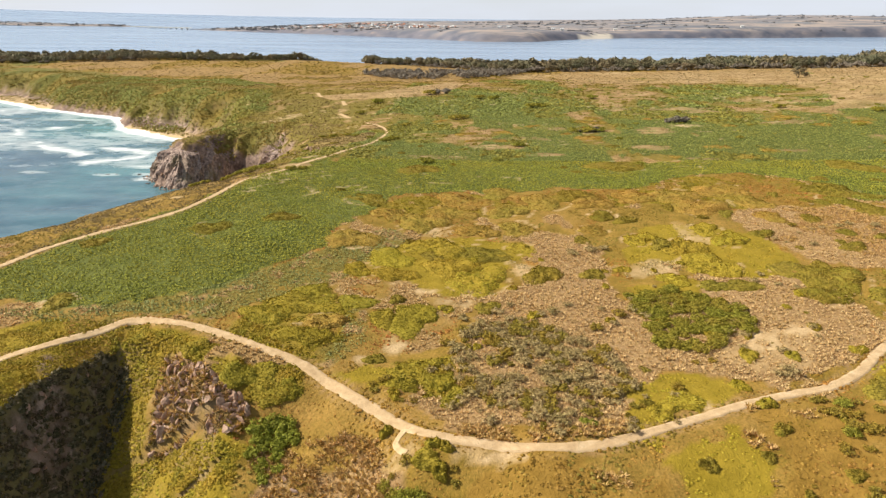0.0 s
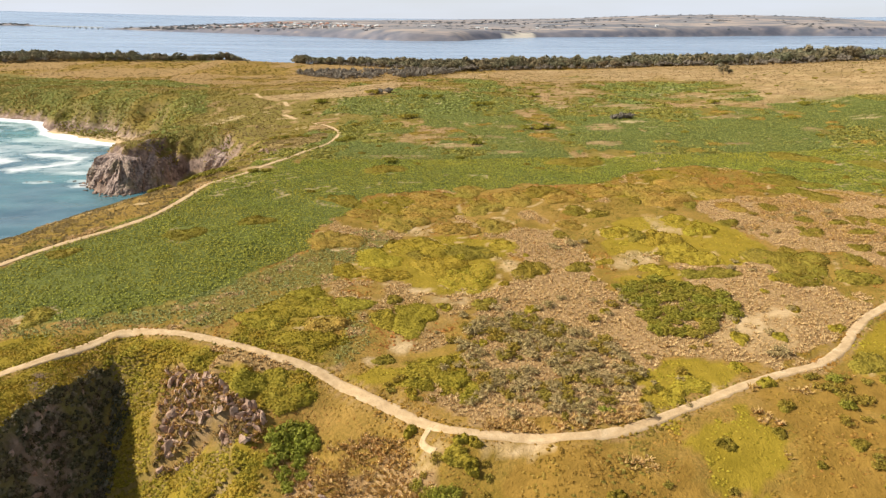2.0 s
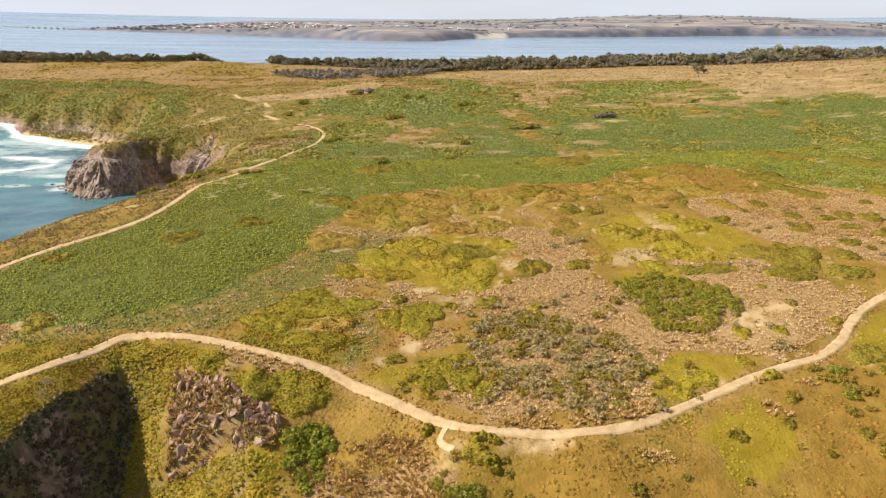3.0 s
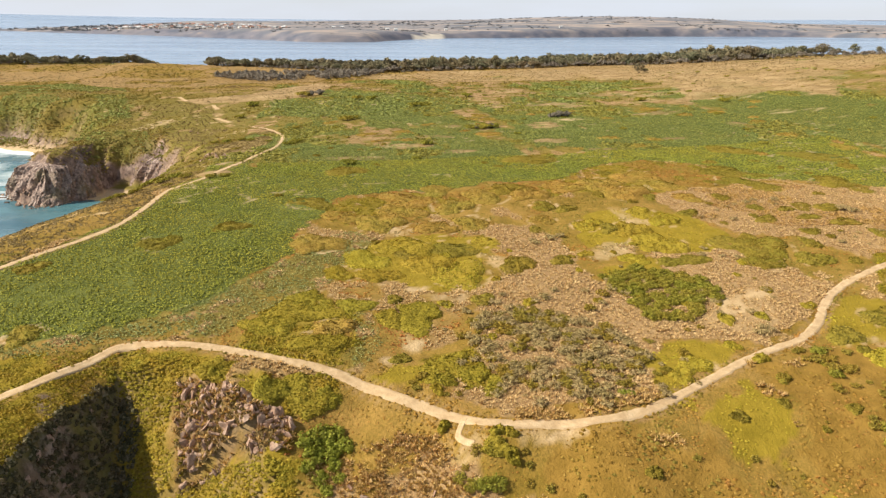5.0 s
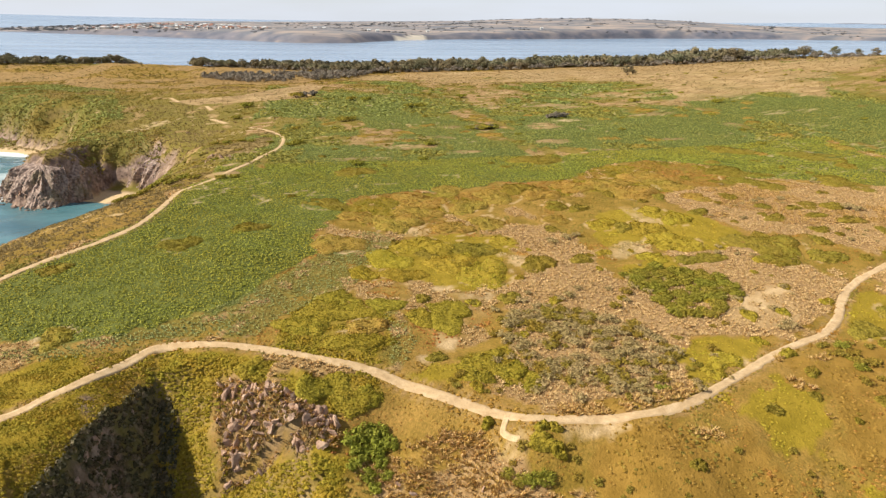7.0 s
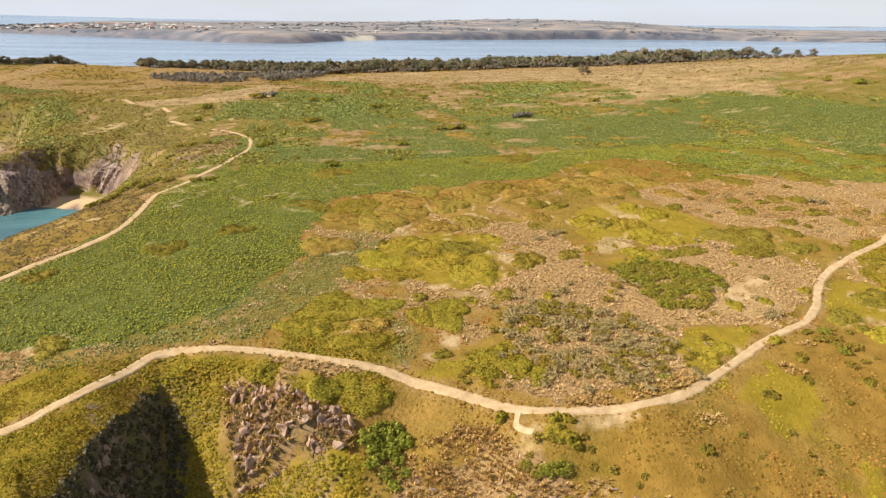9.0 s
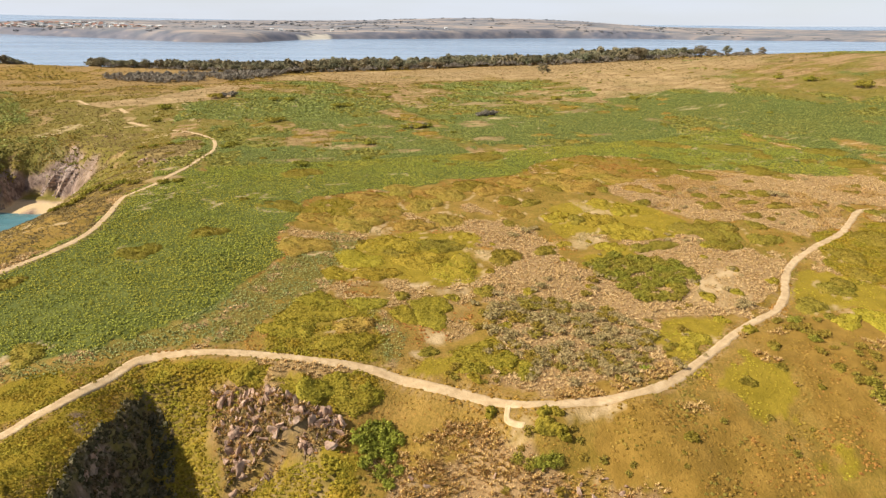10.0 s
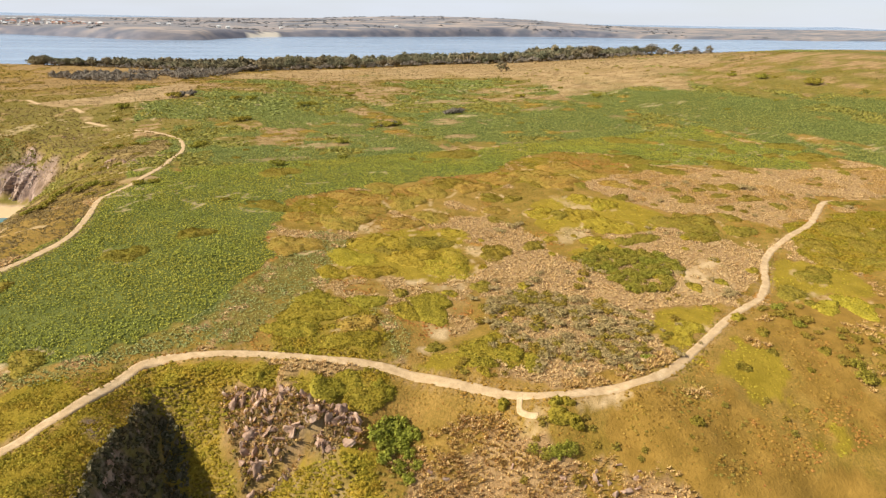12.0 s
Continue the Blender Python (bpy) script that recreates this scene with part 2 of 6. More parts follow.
def sea_material():
    k = Nodes("sea_water", 0.16, 0.5)
    k.bsdf.inputs["IOR"].default_value = 1.33
    chop, swell = k.noise(0.35, 5, 0.6, (1, 1.6, 1)), k.noise(0.05, 4, 0.6, (0.7, 1.4, 1))
    deep = k.ramp(swell, (0.35, (0.050, 0.100, 0.142)), (0.65, (0.090, 0.158, 0.205)))
    water = k.mix(k.attr("shallow"), deep, k.ramp(swell, (0.35, (0.060, 0.190, 0.205)), (0.68, (0.140, 0.315, 0.315))))
    # the bay's pale blue holds reflected sky, mixed into the water colour
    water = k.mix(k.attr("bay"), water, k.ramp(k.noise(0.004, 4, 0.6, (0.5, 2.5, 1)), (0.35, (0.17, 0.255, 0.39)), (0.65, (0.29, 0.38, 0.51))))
    lace = k.noise(0.10, 9, 0.74, (1, 1.8, 1))
    froth = k.math("ADD", k.math("MULTIPLY", k.attr("foam"), 0.62), k.math("MULTIPLY", lace, 0.80))
    thick = k.ramp(froth, (0.60, 0.0), (0.78, 0.42), (0.96, 1.0))
    flecks = k.ramp(k.noise(0.45, 5, 0.7, (1, 2.2, 1)), (0.66, 0.0), (0.74, 0.35))
    c = k.mix(flecks, water, (0.55, 0.62, 0.66))
    c = k.mix(thick, k.mix(k.attr("bay"), c, water), (0.82, 0.84, 0.84))
    k.put(k.bsdf.inputs["Roughness"], k.math("ADD", k.math("MULTIPLY", thick, 0.6), 0.20))
    k.bump(k.math("ADD", chop, k.math("MULTIPLY", swell, 2.0)), 0.35, 0.6)
    return k.colour(c)


GROUND, TRACK, WATER = ground_material(), track_material(), sea_material()


# ---- the lie of the land: height of the ground by place ----
# foot of the coast: x, y, breadth of the slope behind it
COAST_NEAR = [(700, -200, 60), (120, 8, 52), (60, 24, 48), (25, 36, 46), (0, 43, 43), (-20, 54, 47), (-36, 60, 42),
              (-46, 64, 34), (-58, 58, 24), (-78, 55, 24), (-104, 70, 26), (-132, 105, 28), (-142, 140, 40), (-124, 172, 58),
              (-105, 212, 66), (-97, 245, 62), (-91, 270, 50), (-81, 291, 26)]
COAST_FAR = [(-84, 303, 15), (-92, 315, 17), (-101, 318, 18), (-106, 307, 17), (-113, 298, 16), (-123, 292, 17), (-134, 299, 20), (-142, 311, 22), (-142, 324, 20), (-134, 345, 16), (-131, 370, 22), (-150, 405, 30),
             (-185, 425, 34), (-220, 450, 36), (-248, 500, 36), (-300, 525, 36), (-400, 590, 32), (-520, 640, 50),
             (-900, 700, 60), (-1100, 900, 80), (-700, 1000, 90), (-200, 965, 70), (80, 860, 90), (300, 850, 90), (900, 850, 90),
             (1600, 800, 90), (1600, -200, 90)]
# rises and hollows of the plateau: x, y, radius, height
HILLS = [(-125, 330, 32, -4.0), (-75, 300, 30, -2.0), (-60, 200, 55, 6.9), (-10, 180, 60, -0.4), (45, 195, 45, 1.3),
         (0, 90, 45, 0.9), (60, 90, 50, -2.5), (90, 140, 50, 3.6), (150, 190, 60, -0.5), (60, 280, 80, 3.5),
         (110, 330, 90, -1.2), (-60, 420, 90, -1.0), (0, 460, 90, 4.5), (395, 275, 150, 21.5), (-150, 500, 100, 3.0),
         (600, 450, 300, 24.6), (-300, 750, 250, -4.8), (200, 800, 250, -4.3), (-40, 105, 25, 1.2), (-100, 150, 40, 2.7), (-2, 73.5, 4.5, 2.8), (-9, 83, 5, 1.7), (-8, 97, 6, -1.2), (-20.5, 80.5, 4, -1.7), (-51.5, 95, 3.6, -3.0)]
# bed of the gully that cuts in from the sea: x, y, height
GULLY = [(-51.0, 98.4, 23.2), (-50.8, 96.2, 19.8), (-50.5, 91, 14.5), (-51.0, 84, 8.0), (-50.2, 75, 1.5), (-48, 64, -1.0)]


def grain(x, y, size, seed=0.0):
    """Smooth value noise from -1 to 1 over the plane, with features of that size."""
    x, y = np.asarray(x, float) / size + seed * 17.31, np.asarray(y, float) / size - seed * 9.73
    i, j = np.floor(x), np.floor(y)
    u, v = x - i, y - j
    u, v = u * u * (3 - 2 * u), v * v * (3 - 2 * v)

    def rnd(a, b):
        k = np.sin(a * 127.1 + b * 311.7 + seed * 74.7) * 43758.5453
        return k - np.floor(k)

    low = rnd(i, j) * (1 - u) + rnd(i + 1, j) * u
    high = rnd(i, j + 1) * (1 - u) + rnd(i + 1, j + 1) * u
    return (low * (1 - v) + high * v) * 2 - 1


def rough(x, y, size, seed=0.0):
    return 0.57 * grain(x, y, size, seed) + 0.28 * grain(x, y, size / 2.1, seed + 1) + 0.15 * grain(x, y, size / 4.3, seed + 2)


def shore(x, y):
    """Signed distance from the foot of the coast, inland positive, and the breadth of the slope there."""
    x, y = np.asarray(x, float), np.asarray(y, float)
    coast = COAST_NEAR + COAST_FAR
    best, wide, inside = np.full(x.shape, 1e18), np.zeros(x.shape), np.zeros(x.shape, bool)
    for (ax, ay, aw), (bx, by, bw) in zip(coast, coast[1:] + coast[:1]):
        dx, dy = bx - ax, by - ay
        k = np.clip(((x - ax) * dx + (y - ay) * dy) / (dx * dx + dy * dy), 0, 1)
        d = (x - ax - k * dx) ** 2 + (y - ay - k * dy) ** 2
        near = d < best
        best, wide = np.where(near, d, best), np.where(near, aw + k * (bw - aw), wide)
        inside ^= ((ay > y) != (by > y)) & (x < ax + (y - ay) / (dy or 1e-9) * dx)
    return np.where(inside, 1, -1) * np.sqrt(best), wide


def along(points, x, y):
    """Distance from a line, the value carried along it, and the side (positive to the right of its way)."""
    x, y = np.asarray(x, float), np.asarray(y, float)
    best, value, side = np.full(x.shape, 1e18), np.zeros(x.shape), np.zeros(x.shape)
    for a, b in zip(points, points[1:]):
        dx, dy = b[0] - a[0], b[1] - a[1]
        k = np.clip(((x - a[0]) * dx + (y - a[1]) * dy) / (dx * dx + dy * dy), 0, 1)
        d = (x - a[0] - k * dx) ** 2 + (y - a[1] - k * dy) ** 2
        near = d < best
        best = np.where(near, d, best)
        if len(a) > 2:
            value = np.where(near, a[2] + k * (b[2] - a[2]), value)
        side = np.where(near, dy * (x - a[0]) - dx * (y - a[1]), side)
    return np.sqrt(best), value, np.sign(side)


def beach_breadth(x, y):
    """How far the sand of the two beaches reaches inland from the water."""
    x, y = np.asarray(x, float), np.asarray(y, float)
    far = 20 * np.clip(1 - np.abs(x + 395) / 75, 0, 1) ** 0.6
    near = 15 * np.clip(1 - np.abs(x + 182) / 46, 0, 1) ** 0.6
    return np.maximum(far, near) * (y > 385)


def wall_pitch(y):
    """Steepness of the shaded gully wall, a little steeper towards the head."""
    return np.clip(2.0 + (np.asarray(y, float) - 85) * 0.02, 1.8, 2.3)


def height(x, y):
    x, y = np.asarray(x, float), np.asarray(y, float)
    d, wide = shore(x, y)
    d = d + 2.2 * rough(x, y, 16, 3) * np.clip(wide / 20, 0.5, 1.5)
    # clefts and buttresses on the crag, folds in the long slopes behind the beach
    crag = np.clip(1 - np.hypot((x + 112) / 42, (y - 312) / 34) ** 4, 0, 1)
    d = d + crag * (3.4 * rough(x, y, 10, 11) + 1.6 * grain(x, y, 3.6, 12))
    fold = np.clip((y - 375) / 30, 0, 1) * np.clip((-x - 110) / 30, 0, 1) * np.clip((d - 6) / 16, 0, 1) * np.clip((95 - d) / 40, 0, 1)
    d = d - fold * 20 * np.abs(rough(x * 1.2 + y * 0.5, y * 0.8 - x * 0.35, 42, 13))
    top = 21.4 + 0 * x
    for hx, hy, r, up in HILLS:
        top += up * np.exp(-((x - hx) ** 2 + (y - hy) ** 2) / (2 * r * r))
    top += 0.5 * rough(x, y, 22, 5)
    flat = beach_breadth(x, y)
    u = np.clip((d - flat) / wide, 0, 1)
    z = np.where(d > 0, top * (1 - (1 - u) ** 2.1) + np.minimum(d, flat) * 0.11, np.maximum(d * 0.25, -4))
    cove = np.clip((x + 112) * 0.05 + (y - 301) * 0.10, -1, 1.7)
    z = np.where((x > -112) & (x < -76) & (y > 288) & (y < 320), np.maximum(z, cove), z)
    off, bed, side = along(GULLY, x, y)
    # to the right of the way down lies the steep shaded wall, to the left the open slope
    wall = np.where(side > 0, wall_pitch(y) * off, 0.45 * off + 0.012 * off ** 2) + bed + 0.5 * rough(x, y, 5, 8)
    k = np.clip((z - wall) / 1.4 + 0.5, 0, 1)
    cut = z * (1 - k) + wall * k - 0.7 * k * (1 - k)
    z = np.where((y < 112) & (off < 45), np.minimum(z, cut), z)
    stony = np.clip(1.2 - np.hypot((x + 34.5) / 8.5, (y - 87.5) / 7.5) ** 4, 0, 1)
    return z + stony * (1.3 * np.abs(rough(x, y, 3.6, 27)) - 0.3 + 0.3 * grain(x, y, 1.6, 28))


# ---- mesh helpers ----
def mesh_of(name, verts, faces, material, smooth=False):
    verts, faces = np.asarray(verts, np.float32), np.asarray(faces, np.int32)
    me = bpy.data.meshes.new(name)
    n, k = faces.shape
    me.vertices.add(len(verts))
    me.vertices.foreach_set("co", verts.ravel())
    me.loops.add(n * k)
    me.loops.foreach_set("vertex_index", faces.ravel())
    me.polygons.add(n)
    me.polygons.foreach_set("loop_start", np.arange(0, n * k, k, dtype=np.int32))
    me.polygons.foreach_set("use_smooth", np.full(n, smooth))
    me.update(calc_edges=True)
    me.materials.append(material)
    return me


def part(name, mesh, parent, label=""):
    ob = new(name, mesh)
    ob.parent = parent
    return tagged(ob, label)


def spread(me, name, values):
    a = me.attributes.new(name, "FLOAT", "POINT")
    a.data.foreach_set("value", np.asarray(values, np.float32).ravel())


def sheet(xs, ys):
    """Points and faces of a grid."""
    gx, gy = np.meshgrid(xs, ys)
    nx, ny = len(xs), len(ys)
    i = (np.arange(ny - 1)[:, None] * nx + np.arange(nx - 1)[None]).ravel()
    return gx.ravel(), gy.ravel(), np.stack([i, i + 1, i + nx + 1, i + nx], 1)


def steps(start, stop, first, growth):
    out, d = [start], first
    while out[-1] < stop:
        out.append(out[-1] + d)
        d *= growth
    return out


def within(poly, x, y):
    inside = np.zeros(np.shape(x), bool)
    for (ax, ay), (bx, by) in zip(poly, poly[1:] + poly[:1]):
        inside ^= ((ay > y) != (by > y)) & (x < ax + (y - ay) / ((by - ay) or 1e-9) * (bx - ax))
    return inside


def curve(points, step=0.5):
    """A smooth line through the points."""
    p = np.array(points, float)
    p = np.vstack([2 * p[0] - p[1], p, 2 * p[-1] - p[-2]])
    out = []
    for a, b, c, d in zip(p, p[1:], p[2:], p[3:]):
        t = np.linspace(0, 1, max(2, int(np.linalg.norm(c - b) / step)), endpoint=False)[:, None]
        out.append(0.5 * (2 * b + (c - a) * t + (2 * a - 5 * b + 4 * c - d) * t ** 2 + (3 * b - a - 3 * c + d) * t ** 3))
    return np.vstack(out + [p[-2:-1]])


# ---- tracks and plant cover, by place ----
TRACK_NEAR = [(-96, 75), (-82, 82.5), (-72, 86.6), (-66.3, 89.2), (-63.8, 91.7), (-61, 94), (-58.2, 97), (-55, 99.8), (-51.6, 102.6), (-47.6, 102.9), (-43.4, 101.8),
              (-39.2, 100.5), (-35, 98.8), (-30.8, 96.9), (-26.8, 94.8), (-22.7, 93), (-18.8, 90.8), (-15.1, 87.9), (-11.6, 85), (-8.1, 82.4), (-4.8, 79.7), (-1.5, 77.5),
              (2.1, 76.3), (5.8, 75.5), (9.5, 74.8), (13.2, 74.3), (17.4, 74.4), (22.3, 75.5), (28, 77.8), (34.5, 80.7), (41.4, 83.8), (48.6, 86.6), (55.3, 88.5), (62.2, 92.8),
              (67.6, 97.9), (75, 103.4), (88, 108.6), (99, 112.1), (108, 117), (114.8, 121), (119, 122.3)]
TRACK_EAST = [(119, 122.3), (124, 121.8), (136, 118), (150, 113), (165, 108)]
TRACK_FAR = [(-108, 98), (-95, 112), (-86, 124), (-81.5, 131.5), (-74, 140.5), (-67.5, 147.5), (-61.5, 157.5), (-58.3, 171), (-55.8, 185),
             (-49.5, 196), (-44.5, 206), (-40, 217), (-35, 236), (-31.5, 250), (-29, 272), (-29.5, 294), (-35, 314), (-43, 328),
             (-54, 345), (-62, 362), (-61, 376), (-64, 391), (-68, 408), (-85, 430), (-92, 451)]
SIDE_PATH = [(-3.4, 78.7), (-4.2, 77.5), (-4.8, 76.4), (-4.2, 75.2), (-3.2, 74.3)]
FERN_LAND = [(-92, 114), (-80, 130), (-76.6, 137.1), (-69.9, 145.9), (-61.7, 160.2), (-55.8, 189.5), (-43.8, 205.6), (-27.8, 205.1), (-7.7, 206.8), (18.7, 203),
             (52, 200), (64, 193), (47.7, 181.7), (30.5, 180.5), (14, 179), (-1.7, 177.9), (-14.1, 172.7), (-18.1, 157.4), (-23.5, 151.9), (-26.4, 135.6),
             (-32.9, 125.4), (-38.6, 118.4), (-46.1, 110.8), (-56.5, 107), (-64.1, 107), (-75.6, 110)]
FERN_THIN = [(-32.9, 125.4), (-19.1, 143), (-13.1, 148.6), (-7, 142.5), (-12.9, 134.1), (-18.6, 121.4), (-25.1, 114.7), (-32.7, 109.1), (-36.8, 103), (-45.3, 104.6),
             (-52, 104.8), (-61.5, 101.5), (-70.8, 102.1), (-78, 106), (-63.7, 106.9), (-56.5, 107), (-46.1, 110.8), (-38.6, 118.4)]
FERN_TONGUE = [(-15.9, 108.8), (-12.2, 107.3), (-11.9, 98.4), (-15.4, 91.6), (-17.2, 92.4), (-15.8, 100.8)]
YELLOW_A = [(-15.3, 133.4), (-7, 142.5), (6.4, 145.9), (18.9, 143.1), (18.1, 134.5), (14.2, 132.2), (10.6, 124.1), (10.6, 120.1), (-0.4, 116), (-6, 120.3), (-11.3, 120.5), (-13.7, 127.4)]
YELLOW_B = [(42.2, 149.5), (52.2, 152), (61.6, 149.7), (68.2, 145.2), (69.4, 131.2), (61.9, 121.9), (51, 127.9), (45.7, 133.1), (36.3, 133)]
YELLOW_C = [(33.5, 121.4), (44.1, 124.9), (49.3, 123.9), (44.5, 116.5), (35.2, 117.2)]
YELLOW_D = [(64, 80), (65.2, 84.7), (68, 88.3), (79.1, 86.7), (76.3, 81), (73.2, 76)]
RUSTY = [(-11.4, 171.1), (7.2, 176.5), (22.9, 176.8), (39.9, 179), (62.1, 190.8), (84.1, 197), (96.4, 185.1), (99.4, 167.5), (82.1, 165.2), (65.2, 161.9), (49.1, 165.3),
         (34.2, 167.7), (19.6, 164.6), (3.3, 156.4), (-5.7, 151.2), (-15.8, 153.5), (-17.1, 161.4)]
RUST_BRIGHT = [(-11.5, 157.4), (-1.7, 159.7), (4.2, 154.3), (7.4, 150.2), (2, 149.7), (-6.3, 146.9), (-11.4, 152.2)]
RUST_SPOT = [(-21.8, 105.9), (-17.3, 104.5), (-17.5, 99.2), (-22.2, 99.8)]
RUST_SLOPE = [(4.7, 72.6), (11.6, 70.7), (15, 68.2), (26, 66), (30, 58), (11.8, 60), (4, 64), (3.3, 68.7)]
ORANGE_DRY = [(-18.7, 120.1), (-10.3, 120.4), (7, 119.3), (9.1, 115.1), (2.7, 107.4), (0.4, 102.5), (0, 97.7), (-8.2, 98.1), (-10.6, 108.2), (-17.7, 110.2)]
OLIVE = [(-30.9, 112.1), (-21.3, 113), (-16.1, 106.7), (-16.3, 99), (-18.2, 92.5), (-25.9, 96.2), (-33.4, 99.7), (-31.7, 106.9)]
OLIVE_BAND = [(-34.9, 92.5), (-26.1, 91.7), (-19.7, 90.4), (-18.4, 87.9), (-23.4, 85.3), (-29.5, 86.7), (-33.3, 90.1)]
OLIVE_EAST = [(93, 113.5), (129.7, 111.4), (120, 96), (92, 86.2), (80, 92), (82, 102)]
OLIVE_KNOLL = [(-6, 94), (1, 96), (3, 88), (1.9, 83.5), (-3.5, 86), (-6, 90)]
TRACK_GOLD = [(-14.7, 91), (-8.4, 92.8), (-2, 90), (-1.8, 87.6), (-8.3, 85.2), (-13.4, 88.7)]
WEST_GOLD = [(-74, 86), (-74, 96), (-69.4, 98.1), (-66, 101), (-61.1, 102.6), (-58.5, 98.6), (-63.5, 92.9)]
TUSSOCK_HILL = [(16.1, 147.3), (29.1, 149), (31.5, 137.4), (31.9, 123.1), (33, 115.1), (49.8, 128.2), (62.4, 124.7), (69.4, 123.1), (72.4, 111.2), (75.5, 105.1), (61.2, 94),
                (49.4, 88.5), (41.5, 91.2), (32.5, 93.2), (23.5, 78.2), (15.8, 76), (9.3, 77), (1.9, 80), (-4, 83), (1, 92), (6, 104.9), (6.6, 114.1), (15.1, 123.4), (20.1, 130.9)]
TAN_EAST = [(68.4, 143.2), (65.8, 154.4), (75.3, 168.1), (88.4, 163), (98, 165.2), (128, 152.9), (167.6, 136.6), (141.7, 119.4), (126, 122.9), (119.2, 127), (106, 118), (90.3, 112.3), (86.8, 118.9), (84.1, 125.9), (72.9, 132.1)]
PINK_BARE = [(44, 99.9), (54.9, 105.2), (58.6, 99.8), (56.6, 94.9), (48.5, 90.6), (43.5, 95.8)]
GREY_PATCH = [(5, 105), (14.5, 108.4), (20.8, 103), (25.9, 98.2), (28.8, 93.9), (27.7, 86.7), (20.1, 79.6), (13.8, 79.1), (5.3, 83.1), (2.4, 87.8), (2.4, 93.9)]
GREEN_PATCH = [(33.5, 117.4), (42.5, 119.6), (50.3, 113.7), (52.4, 105.7), (43.4, 99), (34.9, 97.5), (34.7, 102.9), (33.5, 109.1)]
HEATH_STRIP = [(-27.1, 294.3), (-9.7, 275.8), (21.1, 246.8), (29.2, 220.2), (20.1, 207), (-7.1, 213.3), (-21.2, 209), (-39.1, 207), (-35, 238.1)]
BROWN_PLAIN = [(5.9, 341.5), (29.7, 290.6), (32.2, 258.2), (9.9, 255.8), (-18.6, 274.4), (-17.1, 312.6)]
DULL_EAST = [(321, 397.5), (348, 259.1), (290, 190), (229.1, 235), (234.6, 287)]
SLOPE_TUFTS = [(-19, 77), (-9, 76), (-4, 69), (4, 64), (12, 56), (0, 50), (-22, 60), (-24, 72)]
SLOPE_STONES = [(-42.5, 95.2), (-38.3, 93.3), (-32.6, 88.6), (-29.8, 86.4), (-25.8, 84), (-26.4, 80.2), (-30.8, 81.4), (-33.3, 84.4), (-36, 82), (-41, 83.5), (-42, 89.4)]
# bare sandy ground: x, y, radius along x, radius along y
BARE = [(2, 113, 4, 2.2), (-3.5, 117, 3, 1.4), (6.5, 117.5, 3, 1.6), (58, 104, 5, 2.4), (-7, 98.6, 2.2, 3), (-11.5, 93.4, 1.8, 1.2), (51, 101, 4.2, 3.4), (63.2, 108, 1.0, 0.8), (-4, 148.3, 4, 1.3), (42, 129, 4.5, 2.4),
        (53, 142.6, 4.5, 1.8), (35.8, 83.4, 2.0, 1.5), (8, 73.0, 4.0, 0.6), (-3.2, 74.1, 2.4, 1.6), (-4.2, 73.4, 2.2, 0.9), (-1.6, 74.2, 1.6, 0.7), (9.5, 73.6, 2.2, 0.7), (15.5, 128, 2.2, 3.0), (94, 287, 8, 5), (68, 84, 2, 3), (-94.2, 348.6, 6, 5), (-89.6, 356.8, 6, 5), (-85.7, 362.1, 6, 5)]
GOLD_LOW = [(30.1, 89.9), (37.9, 92), (44.2, 88.4), (40.8, 84.3), (27.6, 78.6), (25.9, 82.6)]
GOLD_EAST = [(60, 86), (66, 95), (76, 100), (84, 90), (76, 72), (66, 76)]
OLD_FIELD = [(-92, 434), (-50, 453), (-9, 522), (3, 504), (-12, 425), (-48, 417), (-75, 415)]
FAR_GRASS = [(250, 330), (200, 420), (140, 500), (30, 545), (-60, 540), (-133, 530), (-290, 548), (-480, 700), (-420, 900), (500, 900), (420, 430), (260, 320)]

# dry tan ground: x, y, radius along x, radius along y
TAN = [(-4, 221.5, 12, 4.5), (17, 240, 10, 7), (9.5, 262, 24, 4), (78.8, 275, 8.5, 11), (78, 347, 9, 10), (106, 340, 18, 8), (116, 332, 6, 9), (186, 380, 18, 9),
       (137, 288, 16, 5), (150, 362, 19, 11), (125, 325, 46, 3.5), (150.7, 251, 5, 7), (41.5, 286, 6, 4), (33, 259, 3.5, 3.5), (78, 218, 5, 2.5), (214, 363, 22, 22),
       (168, 346, 16, 8), (-47, 201, 5, 4.5), (-42.8, 241.5, 6, 3.5), (68.4, 238.4, 6.2, 4), (-44, 214, 4, 3), (30, 226, 8, 3), (112, 232, 7, 3), (60, 316, 9, 5)]
TAN_FIELD = [(38, 659), (130, 683), (205, 662), (322, 705), (400, 560), (420, 420), (332, 371), (302, 339), (252, 310), (225, 282), (213, 286), (203, 304), (177, 294), (169, 308), (194, 399), (184, 469), (152, 511), (90, 511), (36, 588)]
PURPLE_HEATH = [(-58, 238), (-53, 254), (-48, 278), (-40, 292), (-33, 290), (-34, 262), (-40, 246), (-48, 236)]
